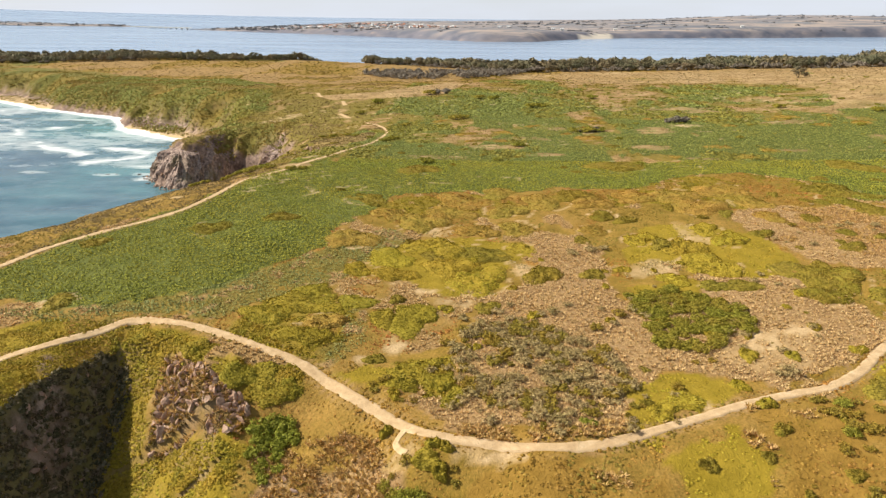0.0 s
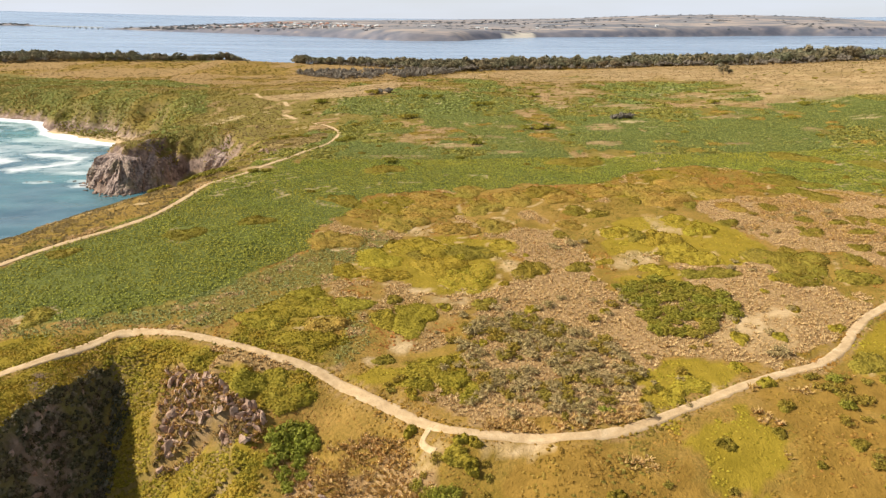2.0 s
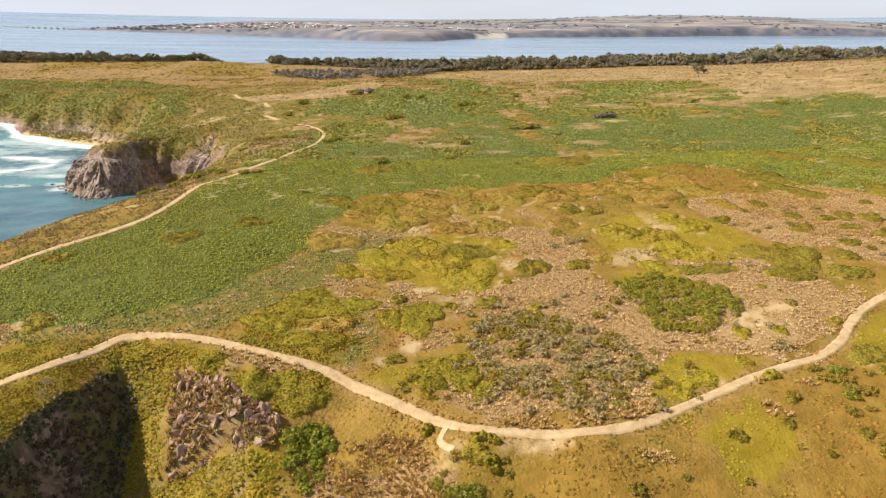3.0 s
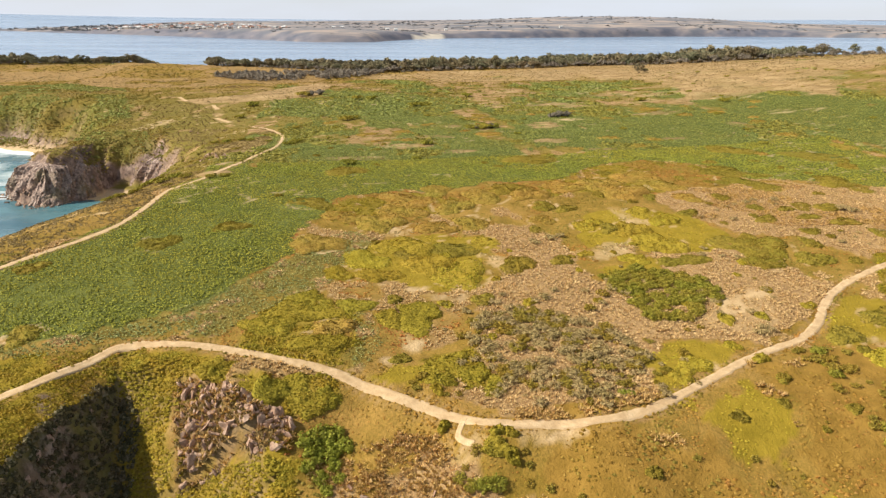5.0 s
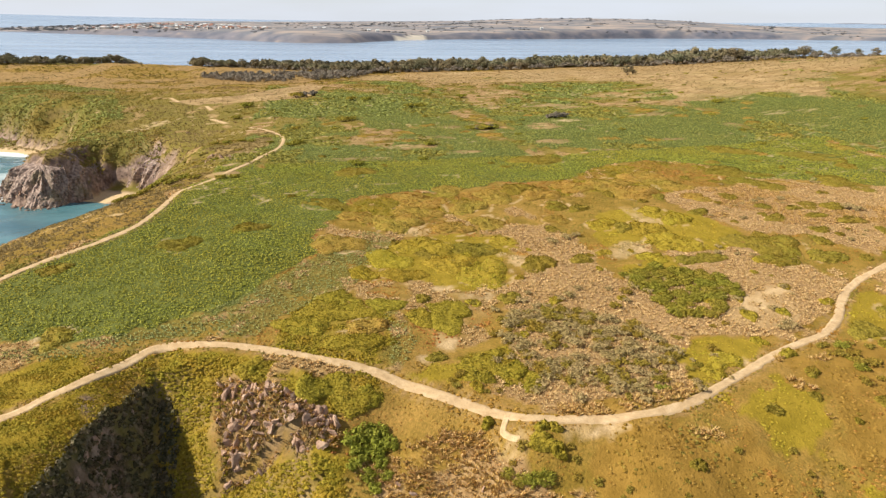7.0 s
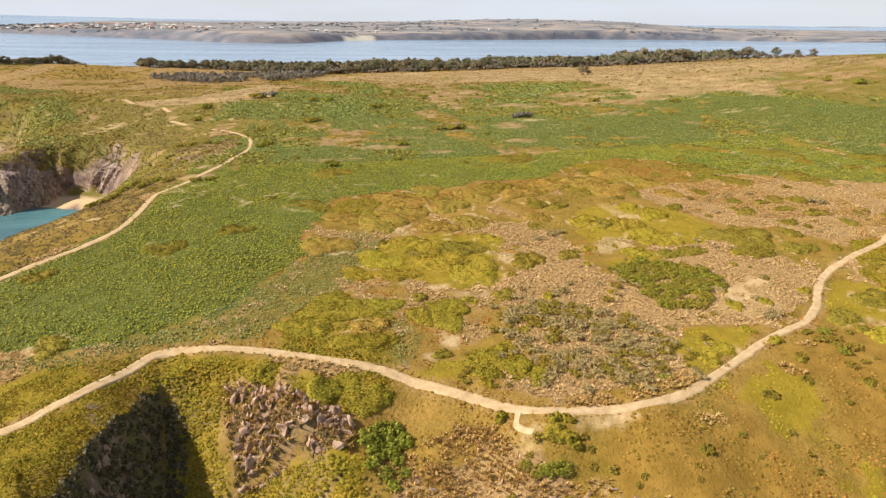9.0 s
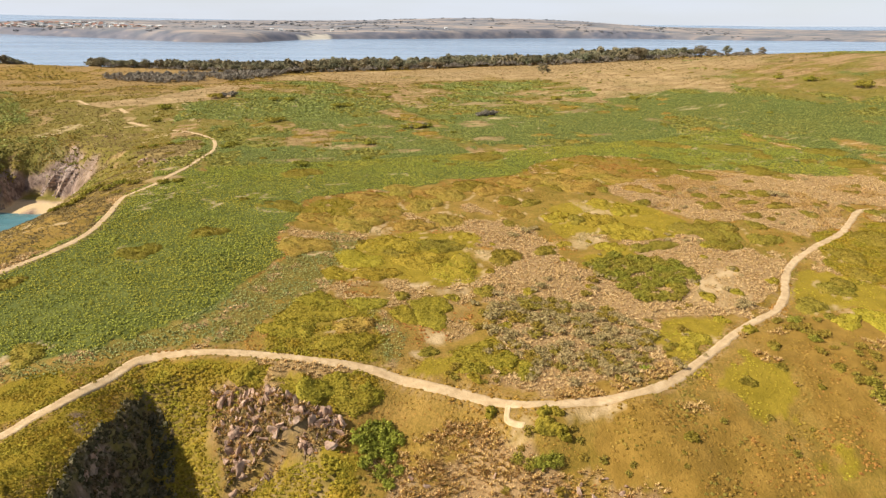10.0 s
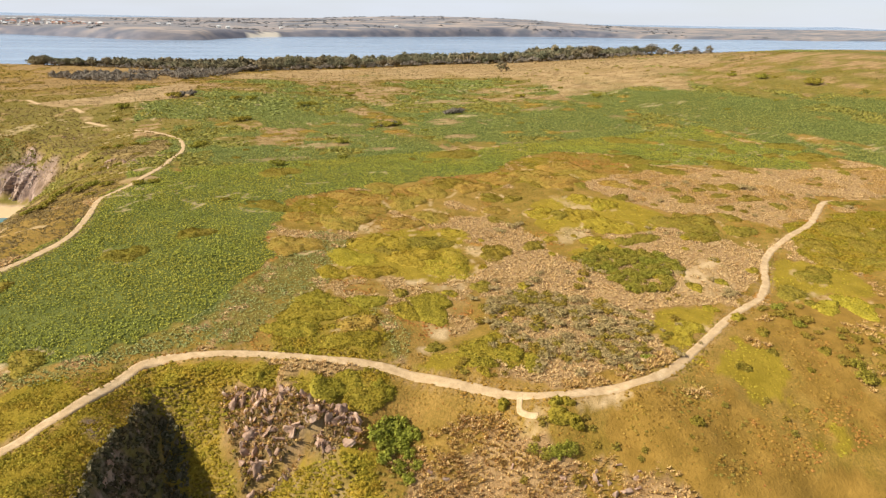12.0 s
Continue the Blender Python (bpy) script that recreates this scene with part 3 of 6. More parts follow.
# pinkish gravel with low grey plants
GRAVEL = [[(51.6, 153.9), (57.5, 150.6), (60, 140.2), (54.5, 139.3), (50.2, 145)], [(32, 130.5), (43, 133), (48.7, 132.3), (44.8, 126.2), (35.1, 124.7)],
          [(-7.9, 144.9), (-0.8, 148.9), (2.2, 147.5), (-0.4, 144.4)], [(12.3, 134.2), (16.1, 130.2), (18.1, 126.9), (14.7, 124), (13.3, 129.2)],
          [(-0.5, 75.4), (3, 75), (11.4, 73.2), (9.4, 72.2), (2.2, 73.4)]]
BROW_HEATH = [(-84, 80), (-70, 86), (-63, 90), (-58, 94.5), (-55.5, 92), (-59.5, 85.5), (-64, 79), (-72, 68)]
GULLY_HEATH = [(-50.5, 102), (-41, 98.6), (-33, 95), (-36, 92.5), (-42.5, 96), (-43.6, 92), (-42.6, 86), (-41, 76), (-47.5, 74)]

# low cushions of one shrub each: x, y, radius
MATS_OLIVE = [(8.5, 135.8, 5.2), (36.4, 159.2, 3.3), (45.5, 140.6, 2.4), (68.8, 124.6, 5.8), (73.4, 122.3, 5.0), (68.4, 116.1, 3.3), (50.3, 121.0, 2.5), (55.4, 120.9, 3.0), (50.4, 207.7, 7.5),
              (98.5, 177.3, 6.1), (99.5, 160.7, 4.7), (18.9, 125.6, 3.3), (7.9, 111.5, 2.2), (-8.0, 113.0, 1.7), (31.2, 174.7, 4.5), (-9.5, 201, 5.5), (-52, 144, 4.0), (-66.3, 108.5, 2.6),
              (28.6, 126, 2.4), (-9.6, 94.2, 1.6), (-20.9, 169.3, 5.2), (-38.5, 152.2, 3.6), (79.1, 115.2, 3.0), (63.4, 88, 2.8)]
MATS_EAST = [(89.1, 101.8, 3.2), (74.6, 91.6, 3.6), (98.2, 97.4, 3.2), (102.6, 106.3, 4.2), (84, 94, 2.6), (93, 90, 3), (108, 100, 3.5),
             (103, 141, 3.0), (97.2, 167.3, 4), (121, 160.7, 5), (157, 158, 6), (165, 174, 6), (140, 190, 8), (118, 205, 7), (88, 128, 1.8), (94, 136, 2.2), (84, 121, 1.6)]
MATS_LOW = [(45.2, 84.2, 1.4), (-6.2, 78.6, 0.9), (-0.6, 72.7, 1.6), (1.1, 71.4, 1.0), (0.2, 75.0, 0.9), (1.8, 74.4, 0.8), (-36.2, 93.4, 1.3), (47.5, 97, 1.6), (54, 96.6, 1.4)]
MATS_YELLOW = [(-2.4, 138, 5.0), (-11.2, 131.5, 4.6), (6.4, 122.7, 5.4), (1.0, 128.2, 5.0), (-9.3, 123.5, 3.7), (-16.9, 125.2, 3.3), (15.5, 139.1, 2.9), (41.5, 143.9, 3.2), (49.7, 138.9, 4.4),
               (52.2, 130.2, 5.4), (60.4, 142.7, 3.7), (43.4, 123.6, 3.2), (57, 148.6, 3.4), (70, 79, 4.0), (64.5, 81, 2.6), (34, 84.6, 2.6), (30.5, 82.2, 2.2)]
MATS_HEAD = [(-4.8, 106.5, 4.0), (-9.8, 106.2, 2.6), (-24.6, 109.6, 5.0), (-22.6, 114.1, 3.8), (-15.0, 111.1, 3.0), (-29, 105.5, 4.0), (-21.4, 99.0, 3.6), (-31.9, 91.2, 2.2), (-26.2, 89.4, 2.4), (-21.2, 87.0, 1.8),
             (-28.6, 88.4, 2.4), (-23.5, 86.4, 2.4), (-36.6, 93.7, 2.2), (-5.2, 91.2, 2.2), (-2.0, 92.6, 2.2), (0.3, 88.3, 2.2), (2.6, 84.6, 1.8), (-4.6, 87.4, 2.0), (-1.6, 89.4, 2.0)]
MATS_RUST = [(-20.2, 141.2, 4.9), (-5.7, 153.4, 6.0), (-14, 157.6, 4.0), (60.9, 163.5, 5.9), (71.1, 177.4, 7.4), (57.9, 173, 6.2), (14.5, 163.7, 5.6), (3.4, 170, 6.6), (12.4, 177.5, 5.0), (23.6, 170, 6.4),
             (7.3, 148.8, 4.4), (15.6, 150.4, 4.4), (32.9, 150.1, 3.1), (47.3, 173, 5.4), (74.6, 167.6, 5.0), (74.4, 156.8, 3.8), (0.5, 161.0, 5.2), (-19.0, 103.4, 3.0), (36, 169, 5)]
ALL_MATS = MATS_OLIVE + MATS_EAST + MATS_LOW + MATS_YELLOW + MATS_HEAD + MATS_RUST


def far_edge(x):
    """Where the wide fern plain begins, from west to east."""
    return np.interp(x, [-60, 60, 84, 97, 100, 130, 168, 230], [203, 192, 198, 186, 171, 153, 138, 118])


def any_of(polys, x, y):
    out = np.zeros(np.shape(x), bool)
    for poly in polys:
        out |= within(poly, x, y)
    return out


def cover(x, y):
    """How much fern, dry grass, sand, golden heath, rusty heath and green-olive heath the ground carries, from 0 to 1."""
    x, y = np.asarray(x, float), np.asarray(y, float)
    wx, wy = x + 2.0 * rough(x, y, 9, 21) + 0.9 * grain(x, y, 2.2, 22), y + 3.0 * rough(x, y, 9, 31) + 1.2 * grain(x, y, 2.2, 32)
    hang = shore(x, y)[0]
    # the wide plain: fern, broken by brown heath and thin dry openings
    far = (y > far_edge(x) + 4 * rough(x, y, 18, 62) + 2 * rough(x, y, 5, 63)) & (y < 560) & (x > -50 + (y - 200) * 0.05)
    broken = rough(x, y * 0.5, 26, 51) + 0.5 * rough(x, y * 0.35, 7, 52)
    scarce = np.clip((y - 300) / 120, 0, 1) * 0.30 + 0.28 * any_of((HEATH_STRIP, BROWN_PLAIN), wx, wy) + 0.45 * any_of((DULL_EAST,), wx, wy) + 0.5 * np.clip((x - 230) / 60, 0, 1)
    fern = far & (broken > -0.36 + scarce)
    dry = far & (broken < -0.56 + 0.62 * scarce) & (rough(x * 0.6, y, 5, 53) > -0.05)
    fern = np.maximum(fern, within(FERN_LAND, wx, wy)) * 1.0
    thin = any_of((FERN_THIN, FERN_TONGUE), wx, wy)
    fern = np.maximum(fern, thin * (rough(x, y, 5, 41) > -0.25) * 0.45)
    dry = np.maximum(dry, any_of((TUSSOCK_HILL, TAN_EAST), wx, wy)) * 1.0
    dry = np.maximum(dry, within(SLOPE_TUFTS, wx, wy) * (rough(x, y, 6, 61) > -0.25))
    dry = np.maximum(dry, thin * (rough(x, y, 4, 42) > 0.3) * 0.8)
    dry = np.maximum(dry, within(ORANGE_DRY, wx, wy) * np.clip(0.45 + 0.9 * rough(x, y, 5, 43), 0.1, 0.8))
    grass = within(FAR_GRASS, x + 14 * rough(x, y, 40, 71), y + 24 * rough(x, y, 40, 72))
    dry = np.maximum(dry, grass * (rough(x, y * 0.4, 45, 73) > -0.1) * 0.6)
    fern = fern * (1 - grass * (rough(x, y * 0.5, 40, 74) < 0.15))
    coast = (x < -0.26 * y - 2) & (y > 240)
    fern = np.maximum(fern, coast * np.clip(0.30 + 0.9 * rough(x + 0.5 * y, y * 0.5, 26, 77), 0, 0.7) * (1 - grass))
    field = within(OLD_FIELD, x + 3 * rough(x, y, 20, 75), y + 4 * rough(x, y, 20, 76))
    dry, fern = np.maximum(dry, field * 1.0), fern * (1 - field)
    moor = within(PURPLE_HEATH, x + 3 * rough(x, y, 12, 85), y + 5 * rough(x, y, 12, 86))
    fern, dry = fern * (1 - moor), np.where(moor, 0.45, dry)
    hang = (hang < 95) & (y > 345) & (x < -0.235 * y - 16)
    fern, dry = np.where(hang, np.clip(0.55 + 0.8 * rough(x, y, 20, 87), 0.2, 0.9), fern), np.where(hang, 0, dry)
    loose = ~hang & (rough(x, y * 0.7, 9, 81) > 0.36) & (fern < 0.5) & (y > 86)
    dry = np.maximum(dry, loose * 0.7)
    sand = within(PINK_BARE, x + 1.5 * rough(x, y, 4, 92), y + 2 * rough(x, y, 4, 93)) * 0.30
    for bx, by, rx, ry in BARE:
        q = ((x - bx) / rx) ** 2 + ((y - by) / ry) ** 2 + 0.9 * rough(x, y, 2.4, 91)
        sand = np.maximum(sand, np.clip((1.0 - q) / 0.6, 0, 1) * np.clip(0.5 + 0.9 * rough(x, y, 1.8, 89), 0.1, 0.8))
    for mx, my, r in ALL_MATS:
        if r > 2.4:
            rim = np.abs(np.hypot(x - mx, y - my) - r * 1.10) < 0.25 + 0.02 * r
            ringed = (mx, my) in ((-66.3, 108.5), (-20.2, 141.2), (36.4, 159.2))
            sand = np.maximum(sand, (0.75 if ringed else 0.5) * rim * (rough(x, y, 5, 97 + r) > (-0.25 if ringed else 0.2)))
    for poly in GRAVEL:
        sand = np.maximum(sand, within(poly, x + 1.5 * rough(x, y, 4, 92), y + 2 * rough(x, y, 4, 93)) * np.clip(0.32 + 0.5 * rough(x, y, 2.2, 88), 0.05, 0.6))
    streak = np.abs(rough(x * 0.5, y, 9, 95)) < 0.022
    sand = np.maximum(sand, streak * 0.55 * (y > 150) * (y < 420) * (x < 200) * (rough(x, y, 30, 96) > 0.05))
    gold = any_of((YELLOW_A, YELLOW_B, YELLOW_C, YELLOW_D, GOLD_LOW, TRACK_GOLD, WEST_GOLD, GOLD_EAST), wx, wy) * 1.0
    gold = np.maximum(gold, within([(-42, 84), (-33, 82), (-26, 79), (-26, 72), (-42, 72)], wx, wy))
    gold = np.maximum(gold, within(GULLY_HEATH, x + rough(x, y, 3, 53), y + rough(x, y, 3, 54)) | within(BROW_HEATH, x + 2 * rough(x, y, 4, 53), y + 2 * rough(x, y, 4, 54)))
    margin = within(RUSTY, wx, wy) & (fern < 0.5)
    mixed = rough(x, y * 0.6, 11, 44) + 0.4 * rough(x, y, 3, 45)
    drift = rough(x, y, 13, 98) + 0.35 * rough(x, y, 3.5, 90)
    lower = (y < 85) & (x > 10) & (dry < 0.5)
    gold = np.maximum(gold, lower & (drift < -0.30))
    rust = (lower & (drift > 0.06) | any_of((RUST_BRIGHT, RUST_SPOT, RUST_SLOPE), wx, wy) & (fern < 0.5) | margin & (mixed > 0.05)) * 1.0
    olive = (any_of((OLIVE, OLIVE_BAND, OLIVE_EAST, OLIVE_KNOLL), wx, wy) | margin & (mixed < -0.02)) * (1 - rust)
    plain = (1 - rust) * (1 - olive)
    return fern * (1 - gold) * plain, dry * (1 - sand) * (1 - gold) * plain, sand, gold * (1 - sand) * plain, rust * (1 - sand), olive * (1 - sand)


def tan_ground(x, y):
    """Dry tan openings on the far plain, the mown field and the strip before the trees."""
    out = np.zeros(np.shape(x))
    for tx, ty, rx, ry in TAN:
        q = ((x - tx) / rx) ** 2 + ((y - ty) / ry) ** 2 + 1.5 * rough(x * 0.6, y, 6, 94)
        out = np.maximum(out, np.clip((0.85 - q) / 0.35, 0, 1) * np.clip(0.6 + 0.8 * rough(x * 0.7, y, 3, 84), 0.1, 0.9))
    field = within(OLD_FIELD, x + 3 * rough(x, y, 20, 75), y + 4 * rough(x, y, 20, 76)) * 1.0
    wide = within(TAN_FIELD, x + 14 * rough(x, y, 40, 71), y + 22 * rough(x, y, 40, 72)) * np.clip(0.75 + 0.9 * rough(x, y * 0.35, 40, 82) + 0.5 * rough(x * 0.6, y * 0.4, 9, 83), 0.1, 1)
    return np.maximum(np.maximum(out, field), wide)


# ---- ground, tracks and sea ----
def ground():
    left = [-480 - v for v in steps(0, 1200, 3.0, 1.08)][:0:-1] + list(np.arange(-480, -151, 2.0))
    xs = np.array(left + list(np.arange(-150, 140, 0.95)) + [140 + v for v in steps(0, 1500, 0.9, 1.06)])
    ys = [-230, -150, -90, -40, -10, 10, 25, 35, 42, 48, 52]
    while ys[-1] < 1250:
        ys.append(ys[-1] + max(0.9, 0.9 * (ys[-1] / 200) ** 1.7))
    x, y, faces = sheet(xs, np.array(ys))
    z = height(x, y)
    e = 0.6
    slope = np.hypot((height(x + e, y) - z) / e, (height(x, y + e) - z) / e)
    d, wide = shore(x, y)
    fern, dry, sand, gold, rust, olive = cover(x, y)
    steep = np.clip((slope - 0.95 - 0.35 * rough(x, y, 12, 19)) / 0.3, 0, 1)
    crag = steep * np.clip(1.25 - wide / 45, 0.25, 1) * np.where((y > 350) & (z > 5), 0.35, 1.0)
    # green scrub holds the middle of the crag, bare rock its ends
    head = (x > -147) & (x < -80) & (y > 285) & (y < 350)
    crag = np.where(head, np.clip((slope - 0.5 - 0.35 * rough(x, y, 7, 24)) / 0.25, 0, 1), crag)
    stones = within(SLOPE_STONES, x + 2 * rough(x, y, 5, 12), y + 2 * rough(x, y, 5, 13)) & (rough(x, y, 4.5, 14) > -0.05)
    crag = np.where(head & (np.abs(x + 103 + 3 * rough(x, y, 8, 25)) < 8) & (z > 11 + 3 * rough(x, y, 6, 26)), 0.1 * crag, crag)
    crag = np.where(head & (x > -104) & (y > 321 + 4 * rough(x, y, 8, 35)), 0.15 * crag, crag)
    crag = np.maximum(crag, stones * 0.3)
    gully = along(GULLY, x, y)
    crag = np.maximum(crag * (1 - 0.5 * (gully[0] < 14) * (y < 100)), ((gully[0] < 9) & (gully[2] > 0) & (y < 92) & (gully[0] > 1.5) & (rough(x, y, 6, 20) > 0.0)) * 0.8)
    # broken rock: ledges, buttresses and clefts on the steep parts
    quiet = 1 - 0.95 * ((gully[0] < 30) & (y < 105)) - 0.6 * (y > 350)
    lift = quiet * crag * (1.1 * np.abs(rough(x, y, 7, 15)) + 0.7 * np.abs(grain(x + z, y - z, 2.6, 16)) - 0.5)
    side = quiet * crag * 1.6 * grain(x * 0.5 + z, y * 0.5 - z * 0.6, 4.2, 17)
    z = z + lift + 0.10 * grain(x, y, 1.7, 18)
    path = np.minimum(along(curve(TRACK_NEAR, 2).tolist(), x, y)[0], along(curve(TRACK_FAR, 3).tolist(), x, y)[0])
    path = np.minimum(path, along(SIDE_PATH, x, y)[0] + 0.3)
    z = z - 0.13 * np.clip(1.9 - path, 0, 1)
    flat = beach_breadth(x, y)
    beach = np.clip((flat * 1.05 - d) / 3, 0, 1) * (d > -8) * (flat > 3)
    beach = np.maximum(beach, np.clip((1.7 - z) / 0.5, 0, 1) * np.clip((14 - np.abs(d)) / 3, 0, 1) * ((x > -112) & (x < -84) & (y > 284) & (y < 322)))
    me = mesh_of("ground", np.stack([x + side * 0.6, y - np.abs(side), z], 1), faces, GROUND, True)
    # the shaded wall takes the darker fern ground tone, which deepens its shade
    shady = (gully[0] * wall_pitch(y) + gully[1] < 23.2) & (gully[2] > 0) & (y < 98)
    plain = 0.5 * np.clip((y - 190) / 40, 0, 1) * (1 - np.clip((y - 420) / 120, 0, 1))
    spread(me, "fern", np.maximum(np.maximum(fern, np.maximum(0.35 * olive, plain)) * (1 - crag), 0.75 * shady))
    spread(me, "gold", np.maximum(gold, 0.6 * olive) * (1 - crag))
    spread(me, "rust", rust * (1 - crag))
    spread(me, "dry", np.maximum(dry, 0.8 * np.clip((0.5 - np.abs(path - 1.2)) * 2, 0, 1)))
    spread(me, "rock", np.maximum(crag, (z < 1.5 + 2.5 * (y > 350)) * 1.0 * (y < 700)))
    spread(me, "tan", tan_ground(x, y))
    spread(me, "sand", np.maximum(sand, beach))
    return tagged(new("ground", me), "rolling coastal headland with heath, fern, dry grass and rocky cliffs", "ground", kind="structure")


def track(name, points, half, label):
    """A worn sandy ribbon that lies on the ground, dished, with uneven edges."""
    line = curve(points, 0.5)
    way = np.gradient(line, axis=0)
    way /= np.linalg.norm(way, axis=1)[:, None]
    right = np.stack([way[:, 1], -way[:, 0]], 1)
    n = len(line)
    s = np.arange(n) * 0.5
    cols = []
    for k in (-1.25, -1.0, -0.5, 0.0, 0.5, 1.0, 1.25):
        wob = half * (1 + 0.22 * rough(s, s * 0 + (7 if k > 0 else 40), 5, 3) + 0.10 * grain(s, s * 0 + np.sign(k) * 9, 0.9, 4))
        p = line + right * (k * wob)[:, None]
        z = height(p[:, 0], p[:, 1]) + (-0.22 if abs(k) > 1.1 else -0.03 + 0.04 * abs(k)) + 0.02 * grain(p[:, 0], p[:, 1], 0.8, 6)
        cols.append(np.column_stack([p, z]))
    v = np.stack(cols, 1).reshape(-1, 3)
    i = (np.arange(n - 1)[:, None] * 7 + np.arange(6)[None]).ravel()
    me = mesh_of(name, v, np.stack([i, i + 1, i + 8, i + 7], 1), TRACK, True)
    return tagged(new(name, me), label, "track", kind="structure")


def sea():
    xs = np.array([-4800, -4000, -3200, -2500, -2000, -1600, -1300, -1050, -850, -700, -600, -520] + list(np.arange(-470, -85, 2.2)) +
                  [-80, -60, -40, -20, 0, 30, 70, 140, 300, 500, 800, 1200, 1700, 2300, 3000, 3800, 4800])
    ys = np.array([-1500, -800, -400, -200, -100, -40, 0, 30, 50, 80, 110, 140, 170] + list(np.arange(190, 640, 2.2)) +
                  [660, 700, 760, 850, 950, 1050, 1200, 1400, 1700, 2100, 2600, 3100, 3500, 3900, 4300, 4850])
    x, y, faces = sheet(xs, ys)
    d, _ = shore(x, y)
    off = np.maximum(-d, 0)
    bay = (x < -142) & (y > 330)
    wob = 9 * rough(x, y, 45, 2) + 3 * rough(x, y, 12, 3)
    foam = np.clip((np.where(y > 385, 11, 3.5) - off - 0.35 * wob) / 5, 0, 1)
    foam = np.maximum(foam, bay * np.clip((150 - off) / 70, 0, 1) * np.clip(0.42 + 0.5 * rough(x, y * 1.6, 34, 14), 0, 0.62))
    for at, breadth, seed in ((24, 10, 4), (44, 12, 5), (66, 12, 6), (92, 8, 17), (118, 5, 7), (150, 4, 8)):
        line = np.clip(1 - np.abs(off + 1.6 * wob - at) / breadth, 0, 1) ** 0.8
        foam = np.maximum(foam, line * bay * np.clip(rough(x, y, 30, seed) * 2.2 + (0.25 if at < 80 else -0.25), 0, 0.85))
    foam = np.maximum(foam, np.clip((9 - np.hypot((x + 141) * 0.6, y - 309)) / 6, 0, 1) * 0.7)
    for rx, ry in ((-166, 316), (-203, 318), (-150, 318)):
        foam = np.maximum(foam, np.clip((7 - np.hypot((x - rx) * 0.6, (y - ry) * 1.3)) / 4, 0, 1) * 0.55)
    shallow = np.clip(1 - (off - 18) / (70 + 30 * rough(x, y, 60, 9)), 0, 1) * np.clip(rough(x, y, 70, 10) + 0.75, 0, 1) * (y > 150)
    # the open water lies a little higher towards the horizon, which stands nearer here than the true one
    rise = np.clip((np.hypot(x, y) - 3000) / 1900, 0, 1.6) ** 1.5 * 46
    swell = (0.35 * grain(x * 0.5, y, 9, 11) + 0.15 * grain(x, y, 4, 12)) * (np.abs(x + 250) < 240) * (y < 640) * (y > 180)
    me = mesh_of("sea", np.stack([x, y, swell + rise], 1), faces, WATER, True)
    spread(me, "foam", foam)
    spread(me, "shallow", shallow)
    # with distance the reflected-sky colour of the bay takes over
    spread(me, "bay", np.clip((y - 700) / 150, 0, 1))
    return tagged(new("sea", me), "blue-green sea with white surf and a paler open bay", "water", kind="structure")


ground()
track("track_main", TRACK_NEAR, 0.72, "pale sandy walking track winding along the cliff top")
for piece in (TRACK_FAR[:18], TRACK_FAR[18:20], TRACK_FAR[21:23], TRACK_FAR[23:]):
    track("track_far", piece, 0.66 if len(piece) > 9 else 1.0, "pale sandy walking track running on towards the far bay")
track("track_east", TRACK_EAST, 0.24, "narrow faint footpath leading on through dry grass")
track("track_side", SIDE_PATH, 0.36, "short sandy side path to a bare lookout")
sea()


# ---- plants that nobody could count ----
RNG = np.random.default_rng(7)


def bent(n, r, h, w, rng, droop=0.25):
    """Blades from one root: each a triangle, base, side, tip."""
    a = rng.uniform(0, 6.283, n)
    out = r * rng.uniform(0.45, 1.0, n)
    up = h * rng.uniform(0.55, 1.0, n) * (1 - droop * out / r)
    c, s = np.cos(a), np.sin(a)
    root = 0.22 * r
    v = np.zeros((n, 3, 3))
    v[:, 0] = np.stack([c * root - s * w / 2, s * root + c * w / 2, 0 * a], 1)
    v[:, 1] = np.stack([c * root + s * w / 2, s * root - c * w / 2, 0 * a], 1)
    v[:, 2] = np.stack([c * out, s * out, up], 1)
    return v.reshape(-1, 3), np.arange(3 * n).reshape(-1, 3)


def fronds(n, r, h, w, rng):
    """Fern fronds that rise and arch over: each a kinked lozenge of two triangles."""
    a = rng.uniform(0, 6.283, n)
    c, s = np.cos(a), np.sin(a)
    mid, out = r * rng.uniform(0.35, 0.55, n), r * rng.uniform(0.8, 1.1, n)
    hm, ht = h * rng.uniform(0.75, 1.0, n), h * rng.uniform(0.35, 0.75, n)
    v = np.zeros((n, 4, 3))
    v[:, 0] = np.stack([c * 0.06, s * 0.06, 0.1 * h + 0 * a], 1)
    v[:, 1] = np.stack([c * mid - s * w, s * mid + c * w, hm], 1)
    v[:, 2] = np.stack([c * out, s * out, ht], 1)
    v[:, 3] = np.stack([c * mid + s * w, s * mid - c * w, hm], 1)
    i = np.arange(n)[:, None] * 4
    return v.reshape(-1, 3), np.vstack([i + [0, 1, 3], i + [1, 2, 3]])


